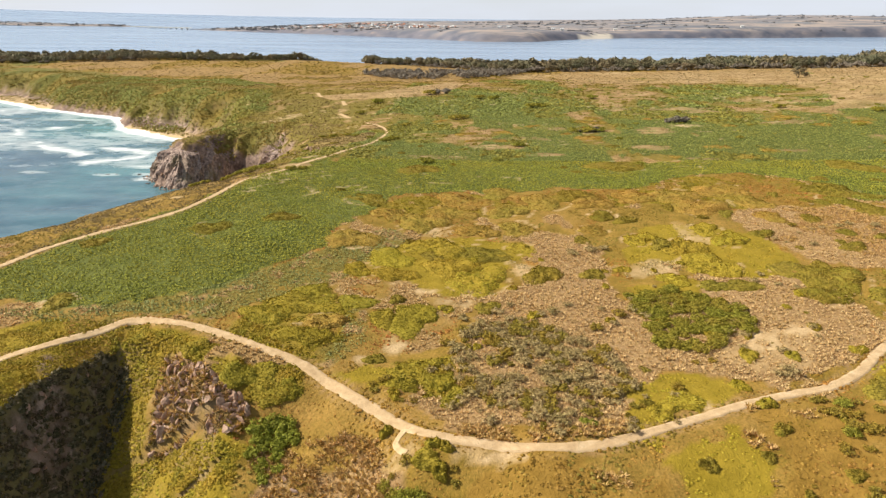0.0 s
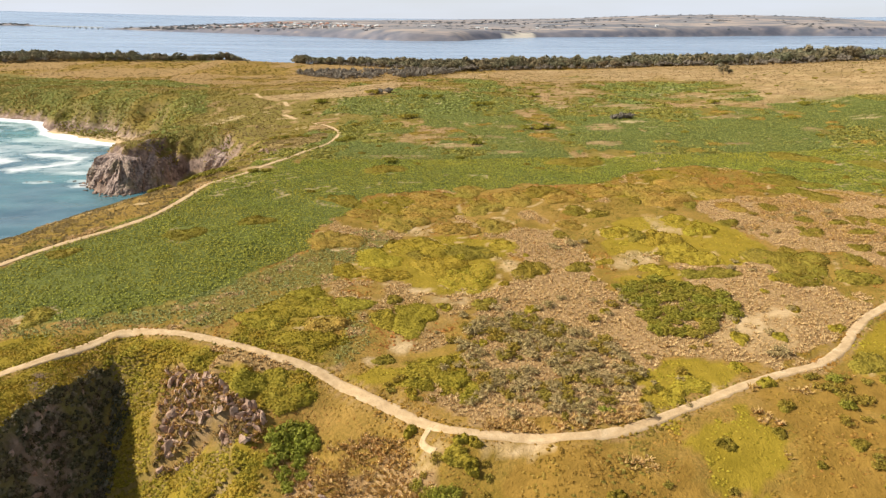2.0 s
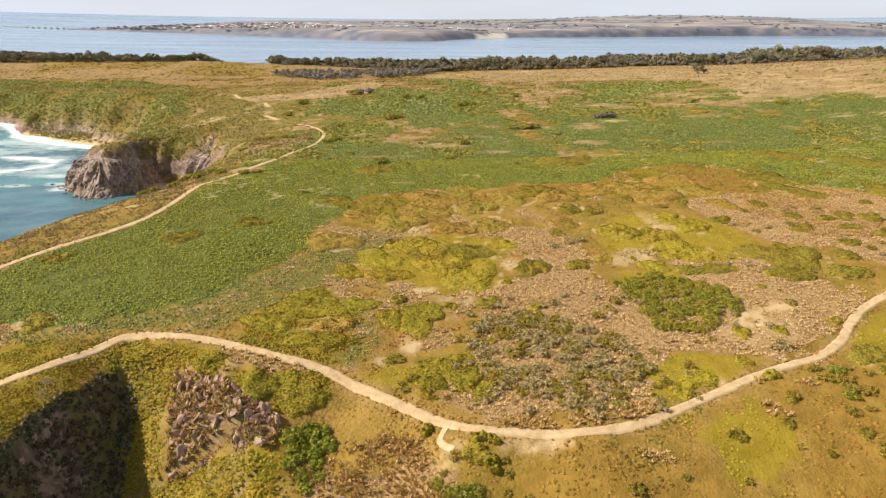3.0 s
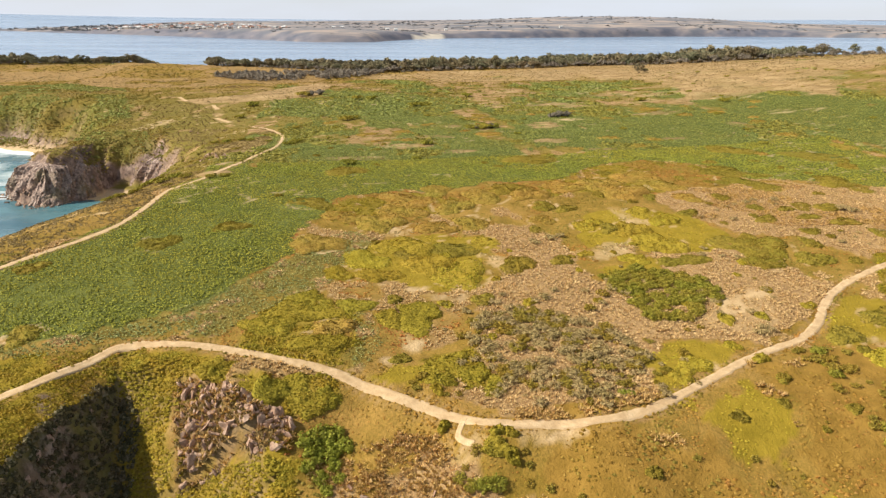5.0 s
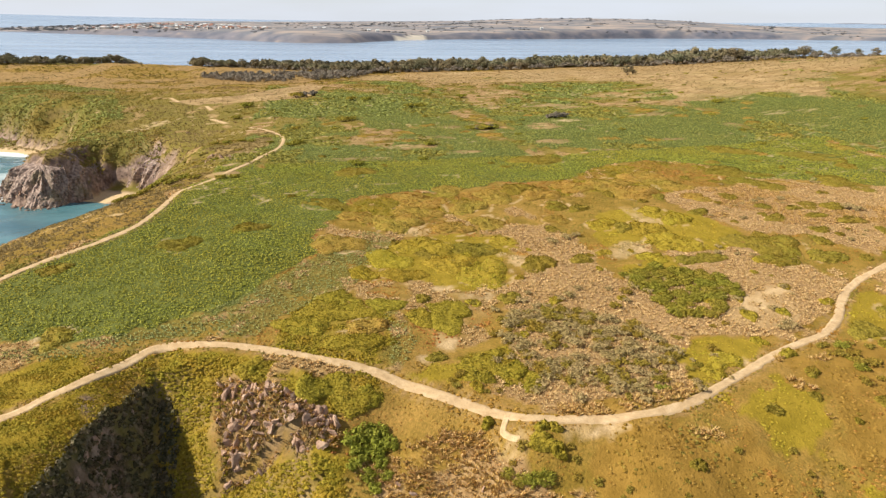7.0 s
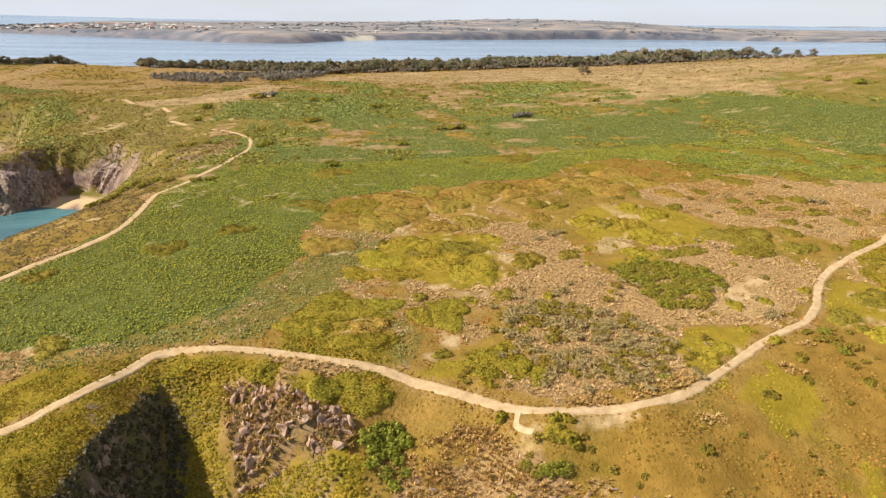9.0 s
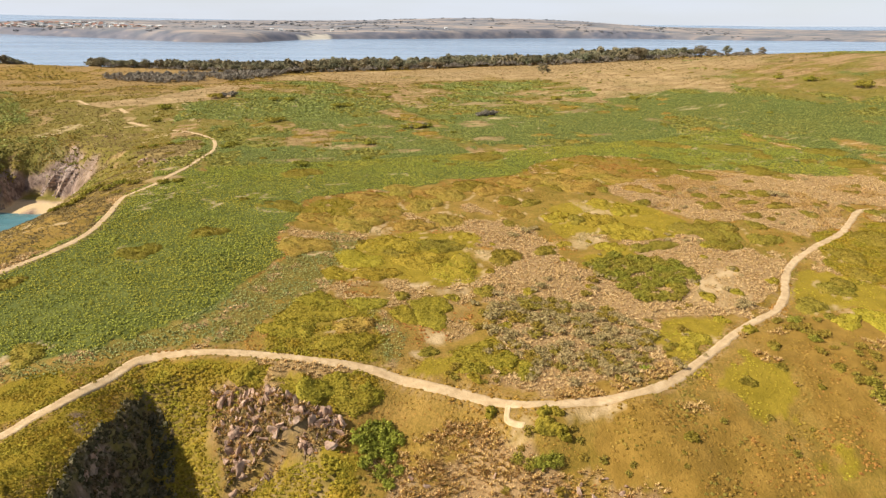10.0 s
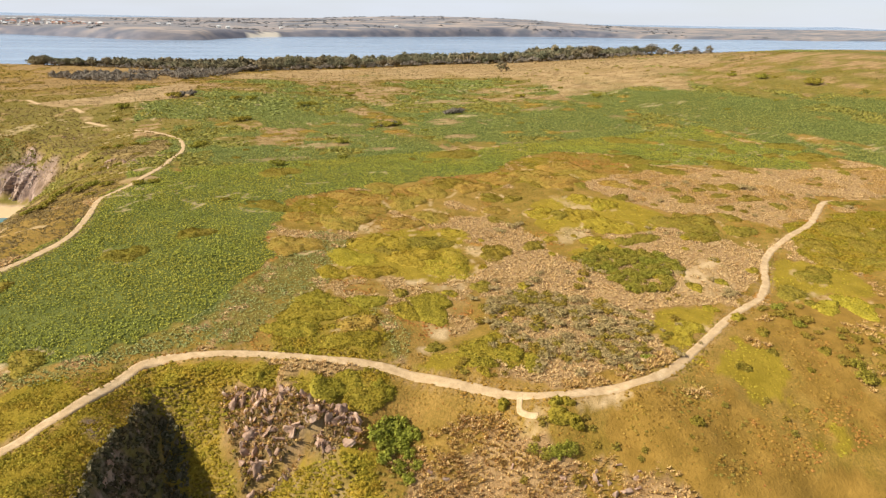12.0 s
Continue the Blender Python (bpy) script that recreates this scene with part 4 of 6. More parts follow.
def leaves(n, rx, ry, rz, size, rng, low=0.0, lump=0.0):
    """Leaf sprays over an uneven dome: short triangles at all tilts, mostly facing out."""
    d = rng.normal(size=(n, 3))
    d[:, 2] = np.abs(d[:, 2]) + low
    d /= np.linalg.norm(d, axis=1)[:, None]
    bulge = 1 + lump * np.sin(d[:, 0] * 5 + 1.3) * np.sin(d[:, 1] * 5 + 0.4) + rng.uniform(-0.16, 0.06, n)
    c = d * bulge[:, None] * (rx, ry, rz)
    t = np.cross(d, rng.normal(size=(n, 3)))
    t /= np.linalg.norm(t, axis=1)[:, None] + 1e-9
    b = np.cross(d, t)
    tilt = rng.uniform(-0.6, 0.6, n)[:, None] * d
    k = size * rng.uniform(0.6, 1.3, n)[:, None]
    v = np.stack([c - t * k * 0.6, c + t * k * 0.6, c + (b + tilt) * k], 1)
    return v.reshape(-1, 3), np.arange(3 * n).reshape(-1, 3)


def dome(r, h, rng, seg=7, rings=((0.62, 0.76), (1.0, -0.2))):
    """A small rounded hummock, uneven."""
    v, f = [(0, 0, h)], []
    for q, up in rings:
        for j in range(seg):
            a = j * 6.2832 / seg + 0.4 * q
            k = r * q * rng.uniform(0.82, 1.15)
            v.append((math.cos(a) * k, math.sin(a) * k, h * up * rng.uniform(0.85, 1.12)))
    for j in range(seg):
        n = (j + 1) % seg
        f.append((0, 1 + j, 1 + n))
        for k in range(len(rings) - 1):
            p, q = 1 + k * seg + j, 1 + k * seg + n
            f += [(p, p + seg, q), (q, p + seg, q + seg)]
    return np.array(v, float), np.array(f)


def joined(*shapes):
    vs, fs, base = [], [], 0
    for v, f in shapes:
        vs.append(v)
        fs.append(f + base)
        base += len(v)
    return np.vstack(vs), np.vstack(fs)


def spots(x0, x1, y0, y1, cell, rng):
    gx, gy = np.meshgrid(np.arange(x0, x1, cell), np.arange(y0, y1, cell))
    x, y = gx.ravel() + rng.uniform(0, cell, gx.size), gy.ravel() + rng.uniform(0, cell, gx.size)
    seen = (x > -0.74 * y - 12) & (x < 1.66 * y - 25)
    return x[seen], y[seen]


def planted(name, protos, x, y, scale, material, label, category, rng, sink=0.05, tall=None):
    """Many small plants joined into one sheet of growth."""
    z = height(x, y) - sink
    yaw, kind = rng.uniform(0, 6.283, len(x)), rng.integers(0, len(protos), len(x))
    tall = np.ones(len(x)) if tall is None else tall
    vs, fs, base = [], [], 0
    for k, (pv, pf) in enumerate(protos):
        m = kind == k
        n = int(m.sum())
        if not n:
            continue
        c, s, g = np.cos(yaw[m])[:, None], np.sin(yaw[m])[:, None], scale[m][:, None]
        v = np.stack([(pv[None, :, 0] * c - pv[None, :, 1] * s) * g + x[m][:, None], (pv[None, :, 0] * s + pv[None, :, 1] * c) * g + y[m][:, None],
                      pv[None, :, 2] * g * tall[m][:, None] + z[m][:, None]], 2)
        vs.append(v.reshape(-1, 3))
        fs.append((pf[None] + (np.arange(n) * len(pv))[:, None, None] + base).reshape(-1, 3))
        base += n * len(pv)
    return tagged(new(name, mesh_of(name, np.vstack(vs), np.vstack(fs), material)), label, category, kind="stuff")


def clear(x, y, gap=0.0):
    """True where no track and no cushion shrub lies."""
    ok = (along(curve(TRACK_NEAR, 2).tolist(), x, y)[0] > 0.70 + gap) & (along(curve(TRACK_FAR, 3).tolist(), x, y)[0] > 0.72 + gap)
    ok &= along(SIDE_PATH, x, y)[0] > 0.5
    for mx, my, r in ALL_MATS:
        ok &= (x - mx) ** 2 + (y - my) ** 2 > (r * 0.93) ** 2
    return ok


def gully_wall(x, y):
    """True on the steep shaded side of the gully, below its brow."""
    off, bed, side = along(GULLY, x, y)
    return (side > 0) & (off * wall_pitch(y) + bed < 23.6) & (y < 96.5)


def thicket():
    rng = RNG
    fern_protos = [fronds(5, 0.46, 0.32, 0.10, rng) for _ in range(6)]
    heath_protos = [joined(dome(0.40, 0.15, rng, 5, ((1.0, -0.2),)), leaves(6, 0.40, 0.40, 0.14, 0.18, rng)) for _ in range(7)]
    low_protos = [leaves(8, 0.6, 0.6, 0.13, 0.36, rng) for _ in range(5)]
    far_protos = [leaves(5, 0.55, 0.55, 0.26, 0.54, rng) for _ in range(5)]
    bands = [(0, -100, 165, 55, 215, 0.55), (1, 165, 330, 95, 215, 0.85), (1, -150, 330, 215, 335, 1.0), (2, -330, 420, 335, 640, 1.9), (3, -560, 620, 640, 900, 4.2)]
    for n, x0, x1, y0, y1, cell in bands:
        x, y = spots(x0, x1, y0, y1, cell, rng)
        fern, dry, sand, gold, rusty, olive = cover(x, y)
        tan = tan_ground(x, y) > 0.45
        d, _ = shore(x, y)
        wall = gully_wall(x, y)
        stony = within(SLOPE_STONES, x, y)
        ok = clear(x, y, 0.0 if n < 2 else 1.6) & (d > 4) & (rng.uniform(0, 1, len(x)) > sand * 1.4) & ~wall
        roll = rng.uniform(0, 1, len(x))
        grow = (0.85, 1.25, 1.7, 3.0)[n]
        thin = any_of((FERN_THIN, FERN_TONGUE), x, y)
        scale = grow * rng.uniform(0.6, 1.35, len(x)) * (1 + 0.25 * rough(x, y, 9, 5))
        f = ok & (fern > 0.5) & ~thin & ~tan & (roll < 0.95) & (y < 640)
        dull = f & (n > 0) & (rough(x, y * 0.55, 19, 64) + 0.4 * rough(x, y * 0.5, 6, 65) > 0.14)
        if dull.any():
            planted("bracken", far_protos, x[dull], y[dull], scale[dull], BRACKEN_OLIVE, "yellowing bracken in broad drifts", "bracken", rng, tall=0 * y[dull] + 0.7)
            f &= ~dull
        if f.any():
            planted("bracken", fern_protos if n < 2 else far_protos, x[f], y[f], scale[f], BRACKEN if n == 0 else BRACKEN_FAR, "dense green bracken covering the plateau", "bracken", rng, tall=((0.95, 0.9, 0.7, 0.6)[n] * (1 + 0.3 * grain(x, y, 4, 6)))[f])
        if n == 0:
            p = ok & thin & (roll < 0.9) & (rough(x, y, 5, 40) > -0.4)
            planted("bracken", fern_protos, x[p], y[p], scale[p] * 0.95, BRACKEN_PALE, "sparse pale green bracken over dry litter", "bracken", rng)
        if n > 0:
            t = ok & (tan | (fern < 0.5) & (dry > 0.5)) & (gold < 0.5) & (roll < (0.8, 0.5, 0.4, 0.4)[n])
            planted("dry_grass", low_protos, x[t], y[t], scale[t] * 0.9, TAN_GRASS if n < 2 else TUSSOCK_FAR, "dry tan grass on open ground", "grass", rng, tall=0 * y[t] + 0.6)
        h = ok & (fern < 0.5) & (dry <= 0.5) & (gold < 0.5) & (olive < 0.5) & ~stony & ~tan & ~(thin & (n == 0)) & (roll < (0.66, 0.6, 0.85, 0.85)[n])
        g = ok & (gold > 0.5) & (fern < 0.5) & (roll < 0.6)
        if g.any():
            planted("golden_heath", heath_protos, x[g], y[g], scale[g] * 0.85, GOLD, "low golden-green heath in a close carpet", "heath", rng)
        flat = np.where((rusty > 0.5) & (y > 100), 1.25, 0.55 + 0.45 * (rough(x, y, 8, 9) > 0.05))
        protos = heath_protos if n < 2 else low_protos
        if n == 0:
            rust = h & ((rough(x, y, 13, 46) + 0.3 * rough(x, y, 3, 47) > np.where(y < 82, 0.12, 0.34)) & (x > -34) | (rusty > 0.5) & (roll < 0.5))
            planted("rusty_heath", protos, x[rust], y[rust], (scale * flat)[rust], HEATH_RUST, "low rusty brown heath between the cushions", "heath", rng)
            h &= ~rust
        west = h & (along(TRACK_FAR, x, y)[2] < 0) & (y < 430) & (x < -25) & (y > 105)
        if west.any():
            for m, material, label in ((west & ((rough(x, y * 0.7, 15, 59) < 0.12) | within(PURPLE_HEATH, x, y)), HEATH_BROWN, "low brown heath on the seaward slope"), (west & (rough(x, y * 0.7, 15, 59) >= 0.12) & ~within(PURPLE_HEATH, x, y), HEATH_GREEN, "low green scrub on the seaward slope")):
                planted("heath", protos, x[m], y[m], scale[m] * (1.25 if n < 2 else 0.8), material, label, "heath", rng)
            h &= ~west
        green = h & ((rough(x, y, 20, 33) > (0.12 if n == 0 else -0.22)) | (x < -0.28 * y - 8) & (roll < 0.45))
        if green.any():
            planted("heath", protos, x[green], y[green], (scale * flat)[green], HEATH_GREEN, "low dull green coastal heath", "heath", rng)
        h &= ~green
        if h.any():
            planted("heath", protos, x[h], y[h], (scale * flat)[h], HEATH if n < 1 else HEATH_GREEN if n < 2 else TUSSOCK_FAR, "low olive and yellow coastal heath", "heath", rng)

    # tussocks, clump against clump
    tuft_protos = [joined(dome(0.30, 0.28, rng, 4, ((1.0, -0.2),)), bent(17, 0.78, 0.80, 0.19, rng, 0.5)) for _ in range(8)]
    x, y = spots(-100, 170, 55, 215, 0.62, rng)
    lx, ly = spots(-28, 0, 60, 86, 0.75, rng)
    x, y = np.append(x, lx), np.append(y, ly)
    fern, dry, sand, gold, rusty, olive = cover(x, y)
    shade = gully_wall(x, y)
    east = within(TAN_EAST, x, y)
    row = (along([(15, 71.6), (18.4, 69.9), (22.4, 69.2)], x, y)[0] < 1.4) | (along([(4, 77.6), (12, 76.4), (20, 77.2), (30, 81)], x, y)[0] < 1.3)
    low = within([(-24, 79), (-11.8, 80), (-7, 77.8), (-6.5, 73), (-3, 66), (-12, 60), (-26, 68)], x, y) & (rough(x, y, 5, 60) > -0.05)
    low |= within([(-6, 68), (4, 66.5), (13, 62.5), (18, 57), (-12, 55)], x, y) & (rough(x, y, 4, 60) > -0.1)
    stony = within(SLOPE_STONES, x, y)
    grass = clear(x, y) & ~shade & (gold < 0.5) & (fern < 0.5) & (olive < 0.5) & (rusty < 0.5)
    roll = rng.uniform(0, 1, len(x))
    brown = grass & (low & (roll < 0.85) | stony & (roll < 0.97) | (y < 86) & (x > 38) & (rough(x, y, 9, 48) > 0.1) & (roll < 0.6) | row)
    brown |= east & grass & (dry > 0.4) & (rough(x, y, 12, 58) > 0.12)
    pale = grass & (dry > 0.4) & ~brown & (roll > sand) & ((roll < 0.93) | east)
    size = rng.uniform(0.42, 1.0, len(x)) * (1 + 0.2 * rough(x, y, 6, 49)) * np.where(east, 0.85, 1.0)
    planted("tussock_grass", tuft_protos, x[pale], y[pale], size[pale], TUSSOCK, "dry tan tussock grass in rounded tufts", "grass", rng)
    planted("tussock_grass", tuft_protos, x[brown], y[brown], (size * np.where(stony, 1.55, 1.3))[brown], TUSSOCK_BROWN, "shaggy brown tussock grass on the slope", "grass", rng)
    # low grey plants on the gravel
    x, y = spots(-20, 62, 120, 156, 0.75, rng)
    grey = np.zeros(len(x), bool)
    for poly in GRAVEL:
        grey |= within(poly, x, y)
    grey &= (rough(x, y, 3, 50) > -0.05) & clear(x, y)
    planted("grey_heath", heath_protos, x[grey], y[grey], rng.uniform(0.7, 1.4, grey.sum()), SHRUB_GREY, "low grey-green plants on pinkish gravel", "heath", rng)
    # thick heath that runs down beside the gully
    x, y = spots(-84, -24, 66, 104, 0.37, rng)
    thick = within(GULLY_HEATH, x + rough(x, y, 3, 53), y + rough(x, y, 3, 54)) | (within(BROW_HEATH, x + 2 * rough(x, y, 4, 53), y + 2 * rough(x, y, 4, 54)))
    thick |= within(SLOPE_STONES, x, y) & (rough(x, y, 4.5, 14) < -0.14) | within([(-42, 84), (-33, 82), (-26, 79), (-26, 72), (-42, 72)], x, y) & (rough(x, y, 5, 57) > 0.0)
    thick |= within(WEST_GOLD, x, y)
    brink = along(GULLY, x, y)
    thick |= (brink[2] > 0) & (brink[0] < 15) & (y < 102.5) & (x < -49) | (brink[0] < 5) & (y > 96)
    thick &= clear(x, y, 0.3) & ~gully_wall(x, y) & ((brink[0] > 2.4) | (y > 96))
    planted("heath", [joined(dome(0.4, 0.16, rng, 5, ((1.0, -0.2),)), leaves(8, 0.46, 0.46, 0.19, 0.19, rng)) for _ in range(5)], x[thick], y[thick], rng.uniform(0.6, 1.25, thick.sum()), HEATH_OLIVE,
            "thick yellow-green heath running down beside the gully", "heath", rng, sink=0.1)
    # shaggy brown growth between the stones of the gully slope
    x, y = spots(-46, -22, 76, 98, 0.40, rng)
    between = within(SLOPE_STONES, x + rough(x, y, 3, 55), y + rough(x, y, 3, 56)) & (rng.uniform(0, 1, len(x)) < 0.85)
    planted("brown_scrub", [joined(dome(0.36, 0.34, rng, 5, ((1.0, -0.2),)), bent(9, 0.6, 0.7, 0.16, rng, 0.4)) for _ in range(5)], x[between], y[between],
            rng.uniform(0.6, 1.25, between.sum()) * (1 + 0.5 * rough(x, y, 2.5, 57))[between], HEATH_BROWN, "shaggy brown growth between broken stones", "scrub", rng, sink=0.1)
    # close, lumpy green-olive heath above and below the track
    x, y = spots(-40, 132, 82, 116, 0.42, rng)
    fx, fy = spots(-20, 102, 145, 200, 0.62, rng)
    x, y = np.append(x, fx), np.append(y, fy)
    green = (cover(x, y)[5] > 0.5) & clear(x, y, 0.2) & (rng.uniform(0, 1, len(x)) < 0.85)
    planted("heath", [joined(dome(0.42, 0.22, rng, 5, ((1.0, -0.2),)), leaves(8, 0.48, 0.48, 0.26, 0.21, rng)) for _ in range(5)], x[green], y[green], rng.uniform(0.6, 1.35, green.sum()), HEATH_OLIVE,
            "close lumpy green-olive heath beside the track", "heath", rng, sink=0.1)
    # the steep shaded wall of the gully carries hanging clumps, as does the shadowed bed; their dark colour deepens the
    # shade
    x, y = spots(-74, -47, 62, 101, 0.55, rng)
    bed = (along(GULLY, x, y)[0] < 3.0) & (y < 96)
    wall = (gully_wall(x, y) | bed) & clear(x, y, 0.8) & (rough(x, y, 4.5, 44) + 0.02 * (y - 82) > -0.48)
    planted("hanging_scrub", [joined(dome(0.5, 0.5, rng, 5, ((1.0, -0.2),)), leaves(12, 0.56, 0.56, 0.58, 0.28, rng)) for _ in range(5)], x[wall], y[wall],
            rng.uniform(0.6, 1.4, wall.sum()), SCRUB_SHADED, "scrub hanging on the gully wall, darkened in colour to deepen its shade", "scrub", rng, sink=0.15)
    # tall scrub in the folds of the slopes behind the beach, and on the crag
    x, y = spots(-470, -60, 285, 660, 1.75, rng)
    d, wide = shore(x, y)
    slope = (d > 4) & (d < 80) & (x < -0.24 * y) & (y > 330) & (rng.uniform(0, 1, len(x)) < np.where(d < wide * 1.2, 0.85, 0.35))
    slope |= (d > 4) & (x > -113) & (x < -80) & (y > 312) & (y < 350) | (d > 10) & (x > -120) & (x < -88) & (y > 300) & (y < 345) & (rng.uniform(0, 1, len(x)) < 0.7)
    protos = [leaves(14, 1.3, 1.3, 0.5, 0.6, rng) for _ in range(5)]
    for part_of, material, label in ((0, SCRUB_SLOPE, "thick green scrub on the slopes above the beach"), (1, HEATH_GREEN, "brown-green scrub on the slopes above the beach")):
        m = slope & ((rough(x, y, 14, 79) > 0.05) == bool(part_of))
        planted("coast_scrub", protos, x[m], y[m], rng.uniform(0.5, 1.1, m.sum()) * (1 + 0.6 * rough(x, y, 22, 78))[m], material, label, "scrub", rng, sink=0.22)


thicket()


# ---- shrubs, trees and rocks, each a thing of its own ----
def lumps(name, r, h, rng, material, sprays, leaf):
    """A cushion shrub: an uneven dome with a ragged rim and a skin of leaf sprays."""
    rings, seg = 9, 40
    a = np.linspace(0, 6.2832, seg, endpoint=False)
    edge = r * (1 + 0.20 * np.sin(2 * a + rng.uniform(0, 6)) + 0.15 * np.sin(3 * a + rng.uniform(0, 6)) + 0.07 * np.sin(5 * a + rng.uniform(0, 6)) + 0.06 * np.sin(8 * a + rng.uniform(0, 6)))

    def top(px, py, q):
        return h * (1 - q ** 5) * (0.72 + 0.46 * grain(px, py, 0.8, r) + 0.34 * grain(px, py, 2.0, r + 1))

    v, f = [(0, 0, h * 0.85)], []
    for k in range(1, rings + 1):
        q = (k / rings) ** 0.7
        for j in range(seg):
            px, py = edge[j] * q * math.cos(a[j]), edge[j] * q * math.sin(a[j])
            v.append((px, py, float(top(px, py, q)) if k < rings else -0.7))
    for j in range(seg):
        f.append((0, 1 + j, 1 + (j + 1) % seg))
        for k in range(rings - 1):
            p, q = 1 + k * seg + j, 1 + k * seg + (j + 1) % seg
            f += [(p, p + seg, q), (q, p + seg, q + seg)]
    core = mesh_of(name + "_core", v, f, material, True)
    n = int(sprays * r * r)
    qa, qr = rng.uniform(0, 6.2832, n), np.sqrt(rng.uniform(0, 1.02, n))
    e = np.interp(qa, np.append(a, 6.2832), np.append(edge, edge[0])) * qr
    c = np.stack([e * np.cos(qa), e * np.sin(qa), 0 * qa], 1)
    c[:, 2] = top(c[:, 0], c[:, 1], np.minimum(qr, 1)) + 0.04
    out = np.stack([np.cos(qa) * qr ** 3, np.sin(qa) * qr ** 3, 1 + 0 * qa], 1) + rng.normal(0, 0.35, (n, 3))
    out /= np.linalg.norm(out, axis=1)[:, None]
    t = np.cross(out, rng.normal(size=(n, 3)))
    t /= np.linalg.norm(t, axis=1)[:, None] + 1e-9
    k = leaf * rng.uniform(0.6, 1.3, n)[:, None]
    tri = np.stack([c - t * k * 0.6, c + t * k * 0.6, c + np.cross(out, t) * k + out * k * 0.5], 1).reshape(-1, 3)
    skin = mesh_of(name + "_leaves", tri, np.arange(3 * n).reshape(-1, 3), material)
    return core, skin


def cushion(core, skin, label, group):
    ob = new("cushion_shrub")
    part("cushion", core, ob)
    part("foliage", skin, ob)
    return tagged(ob, label, "shrub", group)


def ground_pose(x, y, yaw, sx, sy=None, sz=None, sink=0.0):
    """A pose on the ground, leaning with its slope."""
    e = 0.8
    z = float(height(x, y))
    n = Vector((float(height(x - e, y) - height(x + e, y)), float(height(x, y - e) - height(x, y + e)), 2 * e)).normalized()
    lean = Vector((0, 0, 1)).rotation_difference(n).to_matrix().to_4x4()
    return Matrix.Translation((x, y, z - sink)) @ lean @ Matrix.Rotation(yaw, 4, "Z") @ Matrix.Diagonal((sx, sy or sx, sz or sx, 1))


def put_mats(places, material, label, group, tall=0.32):
    protos = []
    for r0 in (2.0, 4.5):
        for _ in range(3):
            core, skin = lumps("cushion", r0, tall, RNG, material, 150 if r0 < 3 else 100, 0.19)
            protos.append((r0, cushion(core, skin, label, group), [True]))
    for x, y, r in places:
        size, ob, first = RNG.choice(np.array([0, 1, 2] if r < 3.1 else [3, 4, 5])), None, None
        r0, ob, first = protos[int(size)]
        k = r / r0
        m = ground_pose(x, y, RNG.uniform(0, 6.28), k * RNG.uniform(0.95, 1.3), k * RNG.uniform(0.85, 1.15), RNG.uniform(0.8, 1.25), 0.05)
        if first[0]:
            first[0] = False
            ob.matrix_basis = m
        else:
            copy_at(ob, m)
    for _, ob, first in protos:
        if first[0]:
            for o in (*ob.children, ob):
                bpy.data.objects.remove(o)


def copy_at(ob, m):
    """A copy whose pose carries its own scale."""
    keep = ob.scale.copy()
    ob.scale = (1, 1, 1)
    made = copy_thing(ob, m)
    ob.scale = keep
    return made


def limbs(rng, height_, spread_, n, r0):
    """Stems that fork upward from one root, tapered."""
    v, f = [], []

    def stick(p, q, ra, rb):
        d = (q - p).normalized()
        s = d.orthogonal().normalized()
        t = d.cross(s)
        b = len(v)
        for c, r in ((p, ra), (q, rb)):
            for k in range(3):
                an = k * 2.0944
                v.append(tuple(c + (s * math.cos(an) + t * math.sin(an)) * r))
        for k in range(3):
            f.append((b + k, b + (k + 1) % 3, b + 3 + (k + 1) % 3, b + 3 + k))

    tips = []
    for i in range(n):
        a = i * 6.283 / n + rng.uniform(-0.4, 0.4)
        p = Vector((0, 0, -0.25))
        q = Vector((math.cos(a) * spread_ * 0.35, math.sin(a) * spread_ * 0.35, height_ * rng.uniform(0.35, 0.55)))
        e = Vector((math.cos(a) * spread_ * 0.75, math.sin(a) * spread_ * 0.75, height_ * rng.uniform(0.7, 0.9)))
        stick(p, q, r0, r0 * 0.65)
        stick(q, e, r0 * 0.65, r0 * 0.3)
        side = q + Vector((rng.uniform(-1, 1), rng.uniform(-1, 1), rng.uniform(0.3, 1))) * spread_ * 0.3
        stick(q, side, r0 * 0.5, r0 * 0.2)
        tips += [e, side]
    return v, f, tips


def shrub_proto(name, rng, material, r, h, clumps, sprays, leaf, label, category, group, trunk_r=0.05):
    """A bush: forked stems and a crown of leaf clumps with gaps between them."""
    ob = new(name)
    v, f, tips = limbs(rng, h, r, 5, trunk_r)
    part("stem", mesh_of("stem", v, f, BARK), ob, "bare brown wood")
    vs, fs, base = [], [], 0
    for k in range(clumps):
        if k < len(tips):
            c = np.array(tips[k])
        else:
            a, q = rng.uniform(0, 6.28), math.sqrt(rng.uniform(0, 1)) * 0.8
            c = np.array([math.cos(a) * r * q, math.sin(a) * r * q, h * (0.35 + 0.45 * (1 - q * q))])
        cr = r * rng.uniform(0.28, 0.46)
        lv, lf = leaves(sprays, cr, cr, cr * 0.85 * h / r if h < r else cr * 0.8, leaf, rng, 0.0, 0.15)
        vs.append(lv + c - (0, 0, cr * 0.3))
        fs.append(lf + base)
        base += len(lv)
    part("foliage", mesh_of("foliage", np.vstack(vs), np.vstack(fs), material), ob)
    return tagged(ob, label, category, group)


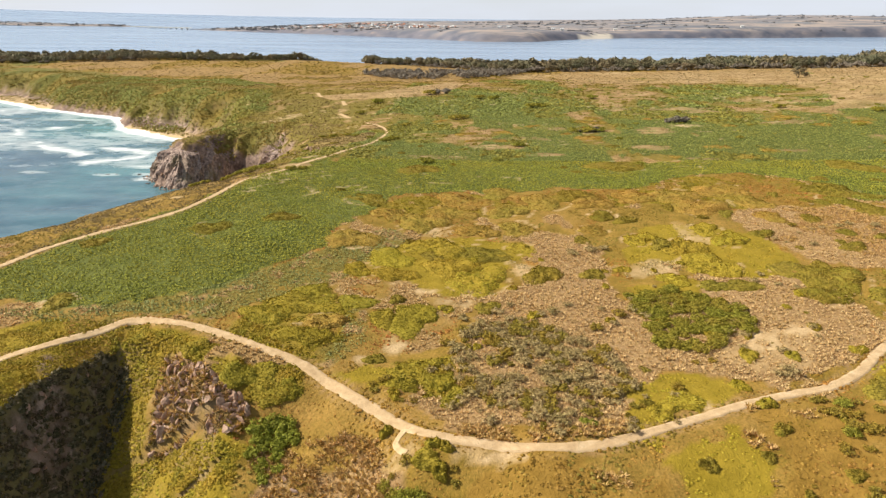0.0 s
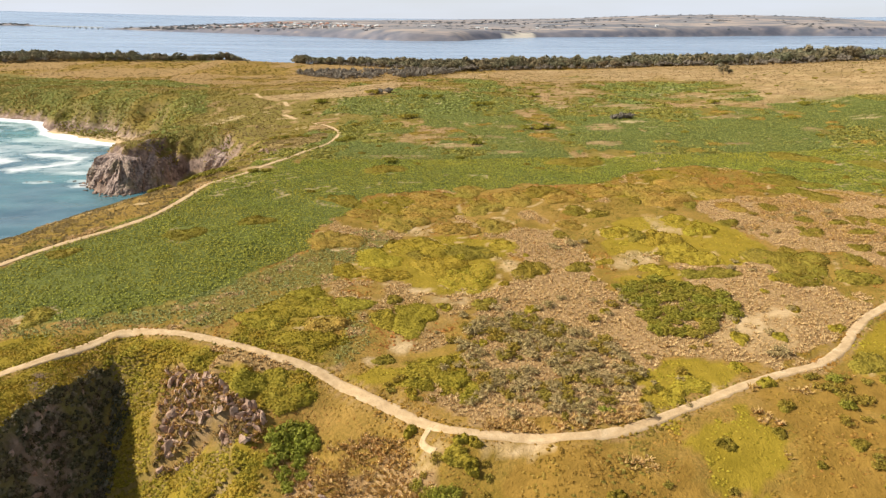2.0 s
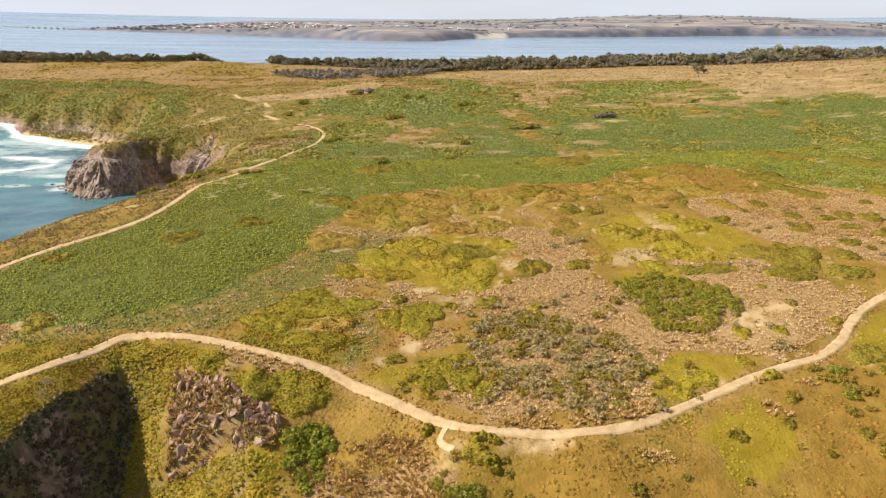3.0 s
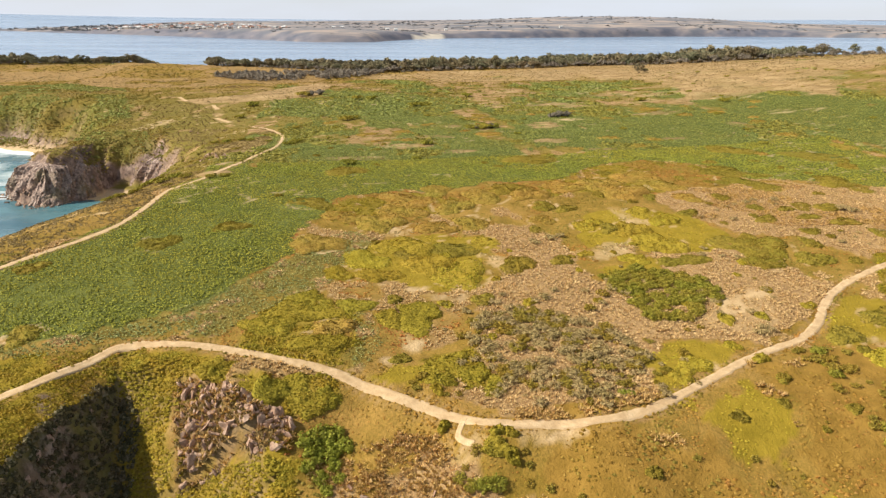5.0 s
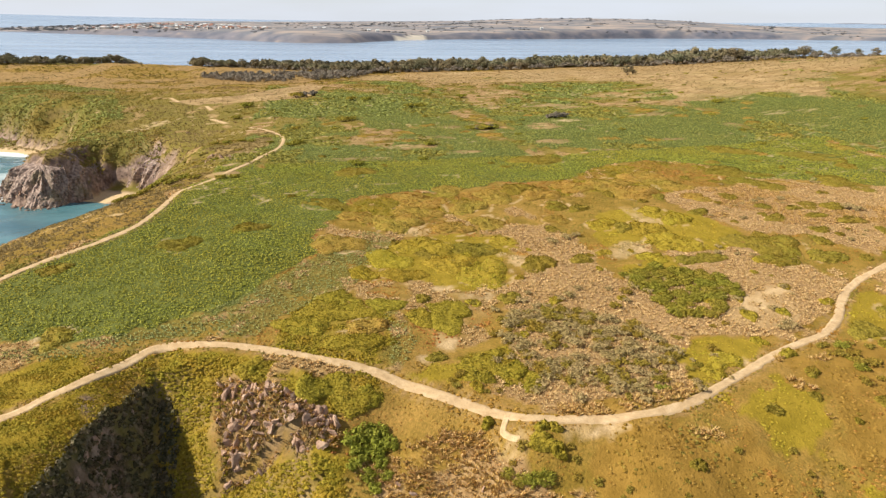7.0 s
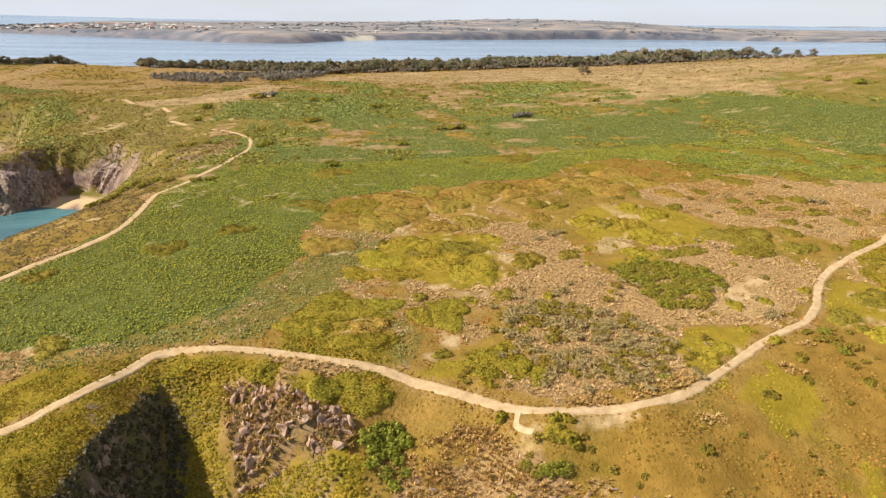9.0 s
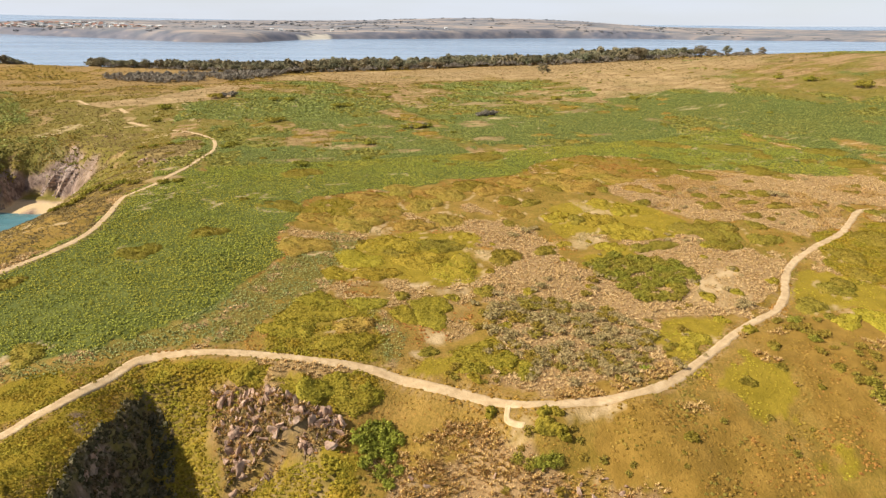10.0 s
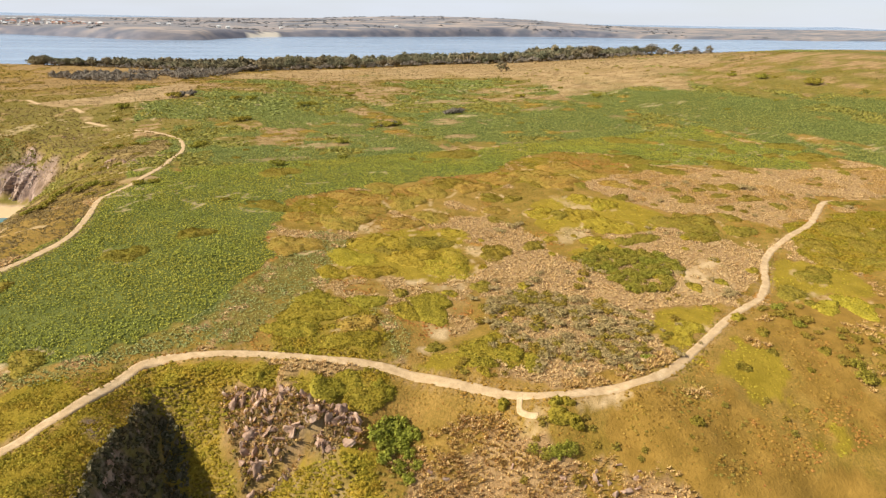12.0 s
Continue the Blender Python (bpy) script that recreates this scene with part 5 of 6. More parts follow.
def settle_first(protos, places):
    """Sets the first of each kind in its place, and copies for the rest. Places: kind, pose."""
    used = set()
    for kind, m in places:
        if kind in used:
            copy_at(protos[kind], m)
        else:
            used.add(kind)
            protos[kind].matrix_basis = m
    for k, ob in enumerate(protos):
        if k not in used:
            for o in (*ob.children, ob):
                bpy.data.objects.remove(o)


put_mats(MATS_OLIVE + MATS_EAST, MAT_OLIVE, "low rounded olive-green cushion shrub with a pale sandy rim", "cushion shrubs on the plateau", 0.5)
put_mats(MATS_LOW, MAT_GREEN, "small domed olive cushion shrub beside the track", "cushion shrubs by the track", 0.6)
put_mats(MATS_YELLOW, MAT_YELLOW, "spreading yellow-green cushion shrub among dry grass", "yellow cushion shrubs", 0.5)
put_mats(MATS_HEAD, MAT_GREEN, "thick olive cushion shrub above the gully", "cushion shrubs above the gully", 0.4)
put_mats(MATS_RUST, MAT_RED, "rusty brown-green cushion shrub at the edge of the bracken", "rusty cushion shrubs", 0.5)

# small cushions strewn over the dry ground
for material, label, group, box, count, grow in ((MAT_OLIVE, "small olive cushion shrub in dry grass", "small olive cushions", (58, 165, 112, 195), 46, (0.9, 3.2)),
                                                 (MAT_YELLOW, "small yellow-green cushion shrub in tussock grass", "small yellow cushions", (-8, 66, 84, 136), 26, (0.6, 1.6)),
                                                 (MAT_OLIVE, "small dull green cushion shrub below the track", "small cushions below the track", (8, 74, 60, 84), 16, (0.5, 1.4)),
                                                 (MAT_RED, "small rusty cushion shrub on the open plain", "small rusty cushions", (-20, 190, 195, 330), 34, (1.8, 4.5)),
                                                 (MAT_OLIVE, "olive cushion shrub among bracken", "cushions among bracken", (-75, 60, 112, 260), 26, (0.9, 2.6))):
    strewn = []
    while len(strewn) < count:
        x, y = RNG.uniform(box[0], box[1]), RNG.uniform(box[2], box[3])
        if clear(np.array(x), np.array(y), 1.5) and -0.74 * y - 5 < x < 1.6 * y - 30:
            strewn.append((x, y, RNG.uniform(grow[0] ** 0.5, grow[1] ** 0.5) ** 2))
    put_mats(strewn, material, label, group, 0.36)

# grey scrub on the knoll, one bush beside the other
greys = [shrub_proto("grey_shrub", RNG, SHRUB_GREY, 0.8, 0.62, 13, 36, 0.12, "twiggy grey-green coastal shrub on the knoll", "shrub", "grey shrubs on the knoll") for _ in range(4)]
greys += [shrub_proto("olive_shrub", RNG, SHRUB_OLIVE, 0.8, 0.6, 13, 36, 0.13, "low olive-green shrub among grey scrub", "shrub", "olive shrubs on the knoll") for _ in range(3)]
spots_grey = []
gx, gy = spots(-2, 34, 76, 112, 1.22, RNG)
for x, y in zip(gx, gy):
    inner = within(GREY_PATCH, np.array(x), np.array(y))
    dense = float(rough(x, y, 6, 55))
    if RNG.uniform() < (0.8 + 0.7 * dense if inner else 0.06):
        spots_grey.append((int(RNG.integers(4)) if RNG.uniform() < 0.72 else 4 + int(RNG.integers(3)), ground_pose(x, y, RNG.uniform(0, 6.28), RNG.uniform(0.5, 1.2) ** 1.3 * 1.3, sink=0.1)))
for x, y, s in ((27.6, 112, 1.1), (22, 113, 1.2), (29, 107, 1.0), (51.6, 92, 1.8), (49.8, 91.4, 1.2), (30.2, 138, 1.7), (26, 137, 1.4), (33, 139, 1.4), (12, 113, 1.0), (53, 98, 1.2),
                (105.5, 138.5, 2.2), (107, 137, 1.8), (17, 109.5, 1.2), (60, 125, 1.0), (33, 112, 1.4), (35, 110, 1.2), (47, 104, 1.3), (45, 107, 1.2), (49, 103, 1.2), (26.5, 136, 1.3)):
    spots_grey.append((int(RNG.integers(4)), ground_pose(x, y, RNG.uniform(0, 6.28), s, sink=0.1)))
# scattered low shrubs: on the tussock ground, east of it, and down the slope below the track
for x0, x1, y0, y1, count, grow in ((30, 66, 88, 124, 26, 0.9), (66, 150, 116, 168, 60, 1.0), (50, 62, 60, 86, 34, 1.1), (8, 46, 58, 72, 9, 0.7), (-12, 8, 64, 74, 12, 0.9), (-12, 4, 82, 96, 16, 0.9)):
    for _ in range(count):
        x, y = RNG.uniform(x0, x1), RNG.uniform(y0, y1)
        if clear(np.array(x), np.array(y), 1.0):
            spots_grey.append(((4 if y < 98 else int(RNG.integers(4))) + int(RNG.integers(3)) if RNG.uniform() < (0.75 if y > 100 else 2) else int(RNG.integers(4)),
                               ground_pose(x, y, RNG.uniform(0, 6.28), grow * RNG.uniform(0.6, 1.3), sink=0.1)))
settle_first(greys, [(min(k, 6), m) for k, m in spots_grey])

greens = [shrub_proto("green_shrub", RNG, SHRUB_GREEN, 1.5, 1.0, 18, 46, 0.2, "dense dark green shrub among dry tussocks", "shrub", "green shrubs") for _ in range(5)]
spots_green = []
gx, gy = spots(30, 56, 93, 121, 1.7, RNG)
for x, y in zip(gx, gy):
    if within(GREEN_PATCH, np.array(x), np.array(y)) and RNG.uniform() < 0.88:
        spots_green.append((int(RNG.integers(5)), ground_pose(x, y, RNG.uniform(0, 6.28), RNG.uniform(0.55, 1.1), sink=0.15)))
for x, y, s in ((-47.1, 196.9, 1.1), (-43.4, 196.4, 1.0), (-54.6, 201.7, 1.2), (-66.2, 210, 1.5), (-61, 203.6, 1.4), (-69, 187, 1.1), (-71.5, 186, 1.1), (-64, 214, 1.4), (-68, 203, 1.4),
                (-58, 207, 1.2), (-72, 196, 1.2), (-51.4, 235, 0.9), (-26.2, 257, 1.5), (-23.7, 262.7, 1.5), (-0.5, 323, 2.2), (3, 326, 1.8), (-5.6, 71.2, 0.6), (-3.2, 69.4, 0.8), (-1.4, 69.0, 0.8),
                (-4.6, 69.8, 0.6), (50.8, 63.5, 1.1), (52, 66, 0.9), (55.5, 84.4, 0.8), (53.4, 78, 0.8)):
    spots_green.append((int(RNG.integers(4)), ground_pose(x, y, RNG.uniform(0, 6.28), s, sink=0.15)))
for x, y, s in ((52.5, 277, 2.2), (48, 278, 1.8), (57, 278, 1.9), (-18, 430, 3.0), (-46, 397, 2.4), (-50, 357, 1.8),
                (38.5, 361.5, 2.4), (44, 362, 2.0), (22.6, 244.3, 1.5), (-8.3, 211, 1.6), (268, 275, 2.4), (270, 246, 3.0), (265, 293, 1.7), (75, 395, 2.2), (20, 400, 2.2), (12, 404, 2.4),
                (-45, 284, 1.2), (-50.4, 282, 1.2), (-55, 282, 1.1), (-41, 280.6, 1.1), (-23, 311, 1.3), (150, 330, 2.0), (178, 300, 1.8)):
    spots_green.append((int(RNG.integers(4)), ground_pose(x, y, RNG.uniform(0, 6.28), s, sink=0.2)))
for _ in range(130):
    x, y = RNG.uniform(-40, 280), RNG.uniform(205, 470)
    if x < 1.4 * y - 60 and clear(np.array(x), np.array(y), 2.0):
        spots_green.append((int(RNG.integers(4)), ground_pose(x, y, RNG.uniform(0, 6.28), RNG.uniform(0.4, 1.15), sink=0.2)))
settle_first(greens, spots_green)

ferns = [shrub_proto("tree_fern_clump", RNG, FERN_BRIGHT, 1.5, 1.1, 16, 46, 0.26, "bright green leafy shrub clinging to the slope", "shrub", "bright shrubs on the slope") for _ in range(3)]
settle_first(ferns, [(k % 3, ground_pose(x, y, k * 1.7, s * 0.85, sink=0.2)) for k, (x, y, s) in enumerate(
    ((-24.2, 81.6, 1.1), (-22.2, 82.4, 1.2), (-20.6, 82.6, 1.1), (-19.4, 80.8, 1.1), (-21.4, 80.4, 1.2), (-23.6, 79.8, 1.1), (-21.0, 78.6, 0.9), (-24.4, 78.4, 0.8), (-22.8, 77.0, 0.8), (-20.4, 76.6, 0.7), (-22.0, 75.4, 0.7), (19.6, 79.4, 0.5), (20.8, 79.0, 0.5)))])


# boulders: faceted blocks with worn edges
def boulder_mesh(rng):
    bm = bmesh.new()
    bmesh.ops.create_icosphere(bm, subdivisions=2, radius=1)
    cuts = [(Vector(rng.normal(size=3)).normalized(), rng.uniform(0.24, 0.62)) for _ in range(11)]
    for w in bm.verts:
        for n, d in cuts:
            over = w.co.dot(n) - d
            if over > 0:
                w.co -= n * over
        w.co += Vector(rng.normal(0, 0.035, 3))
    me = bpy.data.meshes.new("boulder")
    bm.to_mesh(me)
    bm.free()
    me.materials.append(ROCK)
    return me


BOULDERS = [boulder_mesh(RNG) for _ in range(6)]


def boulder(x, y, s, material_mesh, label, group, name="boulder"):
    ob = new(name, material_mesh)
    ob.matrix_basis = ground_pose(x, y, RNG.uniform(0, 6.28), s, s * RNG.uniform(0.6, 1.1), s * RNG.uniform(0.7, 1.3), s * 0.05)
    return tagged(ob, label, "rock", group)


gx, gy = spots(-44, -24, 78, 97, 0.56, RNG)
for x, y in zip(gx, gy):
    if within(SLOPE_STONES, np.array(x), np.array(y)) and float(rough(x, y, 4.5, 14)) > -0.2 and RNG.uniform() < 0.72:
        s = 0.30 + 0.85 * RNG.uniform() ** 2.6
        ob = new("boulder", BOULDERS[int(RNG.integers(6))])
        ob.matrix_basis = Matrix.Translation((x, y, float(height(x, y)) + 0.05)) @ Matrix.Rotation(RNG.uniform(0, 6.28), 4, "Z") @ Matrix.Rotation(RNG.uniform(-0.5, 0.5), 4, "X") @ Matrix.Diagonal((s, s * RNG.uniform(0.6, 0.95), s * RNG.uniform(1.0, 1.6), 1))
        tagged(ob, "jagged pinkish brown boulder on the gully slope", "rock", "boulders on the gully slope")
# dark stones low on the shaded wall
gx, gy = spots(-66, -49, 64, 92, 1.15, RNG)
for x, y in zip(gx, gy):
    if gully_wall(np.array(x), np.array(y)) and float(rough(x, y, 6, 20)) > -0.05 and RNG.uniform() < 0.6:
        boulder(x, y, RNG.uniform(0.35, 1.0), BOULDERS[int(RNG.integers(6))], "rough purplish rock on the shaded gully wall", "rocks of the gully wall")
for x, y, s in ((-0.1, 65, 0.9), (1.5, 64, 0.7), (-4, 65.8, 0.6), (3.4, 62.5, 1.1), (5, 63, 0.8), (2.2, 61.5, 0.9), (-17.5, 73.4, 0.7), (-19, 75, 0.6), (63.2, 108, 0.5), (-9, 71, 0.5)):
    boulder(x, y, s, BOULDERS[int(RNG.integers(6))], "pale weathered boulder at the brink of the cliff", "boulders at the brink")
for _ in range(34):
    x, y = RNG.uniform(-9, 12), RNG.uniform(58, 67)
    if y < 68 - 0.35 * max(x, 0) and float(rough(x, y, 5, 61)) > -0.05:
        boulder(x, y, RNG.uniform(0.35, 0.95), BOULDERS[int(RNG.integers(6))], "pinkish rock breaking through brown tussocks", "rocks below the lookout")
for x, y, s in ((-51, 236, 1.0), (-48.5, 230, 1.1), (-53, 247, 1.0), (-55, 243, 0.8), (-88, 360, 1.2), (-70, 330, 0.9), (-66, 322, 0.8), (-46, 228, 0.9), (-44.5, 226, 0.7)):
    boulder(x, y, s, BOULDERS[int(RNG.integers(6))], "pale rock outcrop in low scrub above the cove", "outcrops above the cove")
def crag_material():
    k = Nodes("crag_stone", 0.88, 0.25)
    seams, blocks, stain = k.noise(0.55, 5, 0.65, (1.4, 1.4, 0.28)), k.noise(0.9, 4, 0.6), k.noise(0.12, 4)
    c = k.ramp(blocks, (0.32, (0.17, 0.115, 0.092)), (0.5, (0.33, 0.235, 0.19)), (0.68, (0.50, 0.385, 0.315)))
    c = k.mix(k.ramp(seams, (0.36, 0.85), (0.50, 0.0)), c, (0.075, 0.052, 0.045))
    c = k.mix(k.ramp(stain, (0.50, 0.0), (0.66, 0.55)), c, (0.20, 0.165, 0.085))
    k.bump(k.math("ADD", seams, blocks), 0.8, 0.4)
    return k.colour(c)


def crag_face():
    """The cliff of the headland: buttresses and clefts from the water to the scrub."""
    foot = curve([(-84, 303), (-88, 310), (-93, 316), (-98.5, 319), (-102.5, 316), (-106, 307), (-113, 298.5), (-119, 293.5), (-124, 292.3), (-130, 295.5), (-137, 303), (-142, 311), (-143, 319), (-140, 331), (-134, 345)], 0.45)
    way = np.gradient(foot, axis=0)
    way /= np.linalg.norm(way, axis=1)[:, None]
    inward = np.stack([way[:, 1], -way[:, 0]], 1)
    n, rows = len(foot), 46
    run = np.arange(n) * 0.45
    f = np.linspace(-0.06, 1, rows)
    S, V = np.meshgrid(run, f)
    tall = np.interp(run, [0, 10, 18, 26, 40, 60, 78, 105], [14, 15, 11, 11, 14.5, 15, 14, 8])[None] * (1 + 0.12 * rough(S, S * 0, 9, 2))
    Z = tall * V
    lean = 1 - (1 - np.clip(Z / 19.0, 0, 1)) ** (1 / 2.1)
    back = lean * np.interp(run, [0, 20, 40, 60, 105], [15, 18, 16, 19, 17])[None] - 1.2
    tilt = S + 0.35 * Z
    rib = 2.2 * (1 - np.abs(rough(tilt, Z * 0.10, 7.5, 31))) ** 3 + 1.1 * (1 - np.abs(grain(tilt, Z * 0.16, 2.8, 32))) ** 2 + 0.5 * np.floor(2.4 * grain(tilt, Z * 0.5, 2.0, 33)) + 0.25 * grain(S, Z * 1.3, 0.8, 34)
    back = back - rib + 1.5 + 3.0 * np.clip((V - 0.86) / 0.14, 0, 1) ** 2
    p = foot[None] + inward[None] * back[..., None]
    i = (np.arange(rows - 1)[:, None] * n + np.arange(n - 1)[None]).ravel()
    me = mesh_of("crag", np.concatenate([p, Z[..., None]], 2).reshape(-1, 3), np.stack([i, i + 1, i + n + 1, i + n], 1), crag_material(), False)
    tagged(new("crag", me), "broken pinkish grey sea cliff with ribs and dark clefts", "cliff", kind="structure")


crag_face()
for x, y, s in ((-54.4, 248.6, 1.3), (-52.0, 247.7, 1.0), (-49.4, 235.1, 1.4), (-47.2, 234.6, 1.1), (-54.1, 231.1, 0.9), (-51.0, 229.1, 0.8)):
    boulder(x, y, s, BOULDERS[int(RNG.integers(6))], "pale weathered rock outcrop in low brown heath", "outcrops above the cove")
# broken buttresses and scree round the foot of the crag
for k in range(150):
    q = RNG.uniform(0, 1)
    line = curve([(-116, 295), (-124, 291), (-134, 299), (-142, 311), (-142, 324), (-138, 334)], 1.0)
    x, y = line[int(q * (len(line) - 1))] + RNG.normal(0, 1.0, 2)
    inward = RNG.uniform(0, 1) ** 1.6 * 3.5 - 1.5
    dx, dy = -120 - x, 316 - y
    n = math.hypot(dx, dy)
    x, y = x + dx / n * inward, y + dy / n * inward
    s = RNG.uniform(0.5, 1.1) * (1.0 + 0.12 * inward)
    ob = new("crag_rock", BOULDERS[int(RNG.integers(6))])
    ob.matrix_basis = Matrix.Translation((x, y, max(float(height(x, y)), 0) - 0.15 * s)) @ Matrix.Rotation(RNG.uniform(0, 6.28), 4, "Z") @ Matrix.Rotation(RNG.uniform(-0.5, 0.5), 4, "X") @ Matrix.Diagonal((s, s * 0.8, s * RNG.uniform(0.8, 1.7), 1))
    tagged(ob, "broken pinkish rock at the foot of the crag", "rock", "broken rocks of the crag")
SEA_STONES = []
for m in BOULDERS[:3]:
    c = m.copy()
    c.materials.clear()
    c.materials.append(SEA_ROCK)
    SEA_STONES.append(c)
for x, y, s in ((-166, 316, 1.8), (-162, 317, 1.5), (-171, 316, 1.2), (-203, 318, 1.6), (-151, 318, 1.4), (-146, 314, 1.6), (-139, 300, 1.4), (-133, 294.5, 1.6), (-127, 289.5, 1.6), (-144, 308, 1.6),
                (-147, 313, 1.2), (-120, 290.5, 1.2), (-147, 322, 1.3)):
    ob = new("sea_rock", SEA_STONES[int(RNG.integers(3))])
    ob.matrix_basis = Matrix.Translation((x, y, 0.1)) @ Matrix.Rotation(RNG.uniform(0, 6.28), 4, "Z") @ Matrix.Diagonal((s * 1.6, s * 0.8, s * 0.4, 1))
    tagged(ob, "dark wet rock washed by white surf", "rock", "rocks in the surf")


# ---- the belt of trees towards the bay ----
def tree_proto(rng, material, h, spread_, label, group):
    ob = new("tree")
    v, f, tips = limbs(rng, h * 0.8, spread_ * 0.8, 4, 0.22)
    part("trunk", mesh_of("trunk", v, f, BARK), ob)
    vs, fs, base = [], [], 0
    for k in range(15):
        if k < len(tips):
            c = np.array(tips[k])
        else:
            a, q = rng.uniform(0, 6.28), math.sqrt(rng.uniform(0, 1))
            c = np.array([math.cos(a) * spread_ * q, math.sin(a) * spread_ * q, h * (0.45 + 0.42 * (1 - q * q) + rng.uniform(-0.08, 0.08))])
        cr = spread_ * rng.uniform(0.30, 0.50)
        lv, lf = leaves(44, cr, cr, cr * 0.5, 0.62, rng, 0.0, 0.2)
        vs.append(lv + c)
        fs.append(lf + base)
        base += len(lv)
        lv, lf = leaves(10, cr * 0.9, cr * 0.9, -cr * 0.5, 0.8, rng)
        vs.append(lv + c)
        fs.append(lf + base)
        base += len(lv)
    part("crown", mesh_of("crown", np.vstack(vs), np.vstack(fs), material), ob)
    return tagged(ob, label, "tree", group)


trees = [tree_proto(RNG, TREE_LEAF, RNG.uniform(7.0, 11.0), RNG.uniform(4.0, 5.6), "dark green wind-shaped coastal tree", "trees of the belt") for _ in range(5)]
trees += [tree_proto(RNG, TREE_LEAF_GREY, RNG.uniform(5.0, 7.0), RNG.uniform(3.0, 4.2), "grey-green scrubby coastal tree", "trees of the belt") for _ in range(3)]
tree_places = [(0, ground_pose(230, 488, 1.0, 0.85, sink=0.8)), (2, ground_pose(236, 491, 2.0, 0.55, sink=0.5))]
tree_places += [(k, ground_pose(x, y, 2.0 * s, s, sink=1.2 * s)) for k, x, y, s in ((5, 93, 296, 0.72), (6, 97, 297, 0.6), (7, 90, 297, 0.5), (6, 50, 277, 0.45), (5, 56, 278, 0.5), (7, -14, 431, 0.8), (6, -8, 433, 0.8))]
# the edge of the belt, from west to east
EDGE = [(-680, 730), (-560, 765), (-430, 800), (-357, 857), (-263, 885), (-185, 905), (-150, 890), (-107, 847), (-78, 832), (-37, 810), (8, 763), (47, 707), (103, 706), (157, 698), (207, 684), (263, 673), (310, 625), (341, 592), (430, 580), (520, 600), (600, 640)]
FRONT = curve(EDGE, 6.5)
for k, (x, y) in enumerate(FRONT):
    if -180 < x < -112 and y > 800 or 470 < x and RNG.uniform() < 0.7:
        continue
    kind = int(RNG.integers(8))
    tree_places.append((kind, ground_pose(x + RNG.uniform(-3, 3), y + RNG.uniform(-5, 5), RNG.uniform(0, 6.28), RNG.uniform(0.75, 1.2) * (1.12 if x > 60 else 0.95), sink=0.4)))
settle_first(trees, tree_places)


def woods():
    """The woods behind the front row, crown behind crown."""
    rng = RNG
    protos = []
    for _ in range(5):
        vs, fs, base = [], [], 0
        for k in range(9):
            a, q = rng.uniform(0, 6.28), math.sqrt(rng.uniform(0, 1))
            lv, lf = leaves(10, 2.0, 2.0, 1.3, 1.45, rng, 0, 0.2)
            vs.append(lv + (math.cos(a) * 3.2 * q, math.sin(a) * 3.2 * q, 4.5 + 2.6 * (1 - q * q)))
            fs.append(lf + base)
            base += len(lv)
        protos.append((np.vstack(vs), np.vstack(fs)))
    x, y = [], []
    for px, py in FRONT[::1]:
        if -180 < px < -112 and py > 800 or px > 455:
            continue
        for row in range(1, 12):
            x.append(px + rng.uniform(-4, 4) + (0 if px > -100 else -2 * row))
            y.append(py + row * 8.0 + rng.uniform(-4, 4))
    x, y = np.array(x), np.array(y)
    d, _ = shore(x, y)
    ok = d > 25
    planted("far_woods", protos, x[ok], y[ok], (rng.uniform(0.9, 1.4, len(x)) * np.where(x > 60, 1.1, 0.95) * (1 + 0.35 * rough(x, y, 30, 3)))[ok], TREE_LEAF, "dense dark coastal woods in front of the bay", "woods", rng, sink=2.4)
    # low grey scrub before the woods
    x, y = spots(-110, 80, 570, 720, 5, rng)
    ok = within([(-100, 690), (-62, 596), (-26, 578), (30, 610), (62, 680), (40, 700), (-60, 700)], x, y) & (rough(x, y * 0.5, 22, 8) > -0.12)
    planted("far_scrub", protos, x[ok], y[ok], rng.uniform(0.4, 0.85, ok.sum()), TREE_LEAF_GREY, "grey scrub in front of the woods", "scrub", rng, sink=1.5)
    line = np.array([p for p in FRONT if p[0] > -60])
    x, y = np.repeat(line[:, 0], 2) + rng.uniform(-4, 4, 2 * len(line)), np.repeat(line[:, 1], 2) - rng.uniform(2, 12, 2 * len(line))
    planted("far_scrub", protos, x, y, rng.uniform(0.35, 0.7, len(x)), TREE_LEAF_GREY, "grey-brown undergrowth along the edge of the woods", "scrub", rng, sink=1.3)


woods()


# ---- the far shore ----
SHORE_MAIN = [(-1188, 3035), (-850, 2830), (-549, 2644), (-200, 2330), (30, 2071), (209, 2076), (265, 2190), (386, 2368), (550, 2532), (991, 2668),
              (1634, 2866), (2200, 2760), (2900, 2500), (3600, 2180), (4300, 1900), (4600, 3000), (2600, 4300), (-600, 4300), (-1000, 3500)]
SHORE_SPIT = [(-3600, 3000), (-2300, 3060), (-2028, 3115), (-1507, 3250), (-1560, 3330), (-2400, 3400), (-3600, 3500)]
FAR_HILLS = [(-420, 2900, 280, 26), (80, 2360, 230, 24), (620, 2950, 300, 12), (1000, 3000, 260, 16), (1500, 3500, 480, 50), (2250, 3400, 450, 30), (600, 3900, 500, 16)]


def edge_distance(poly, x, y):
    ring = [(*p, 0) for p in poly] + [(*poly[0], 0)]
    return along(ring, x, y)[0] * np.where(within(poly, x, y), 1, -1)


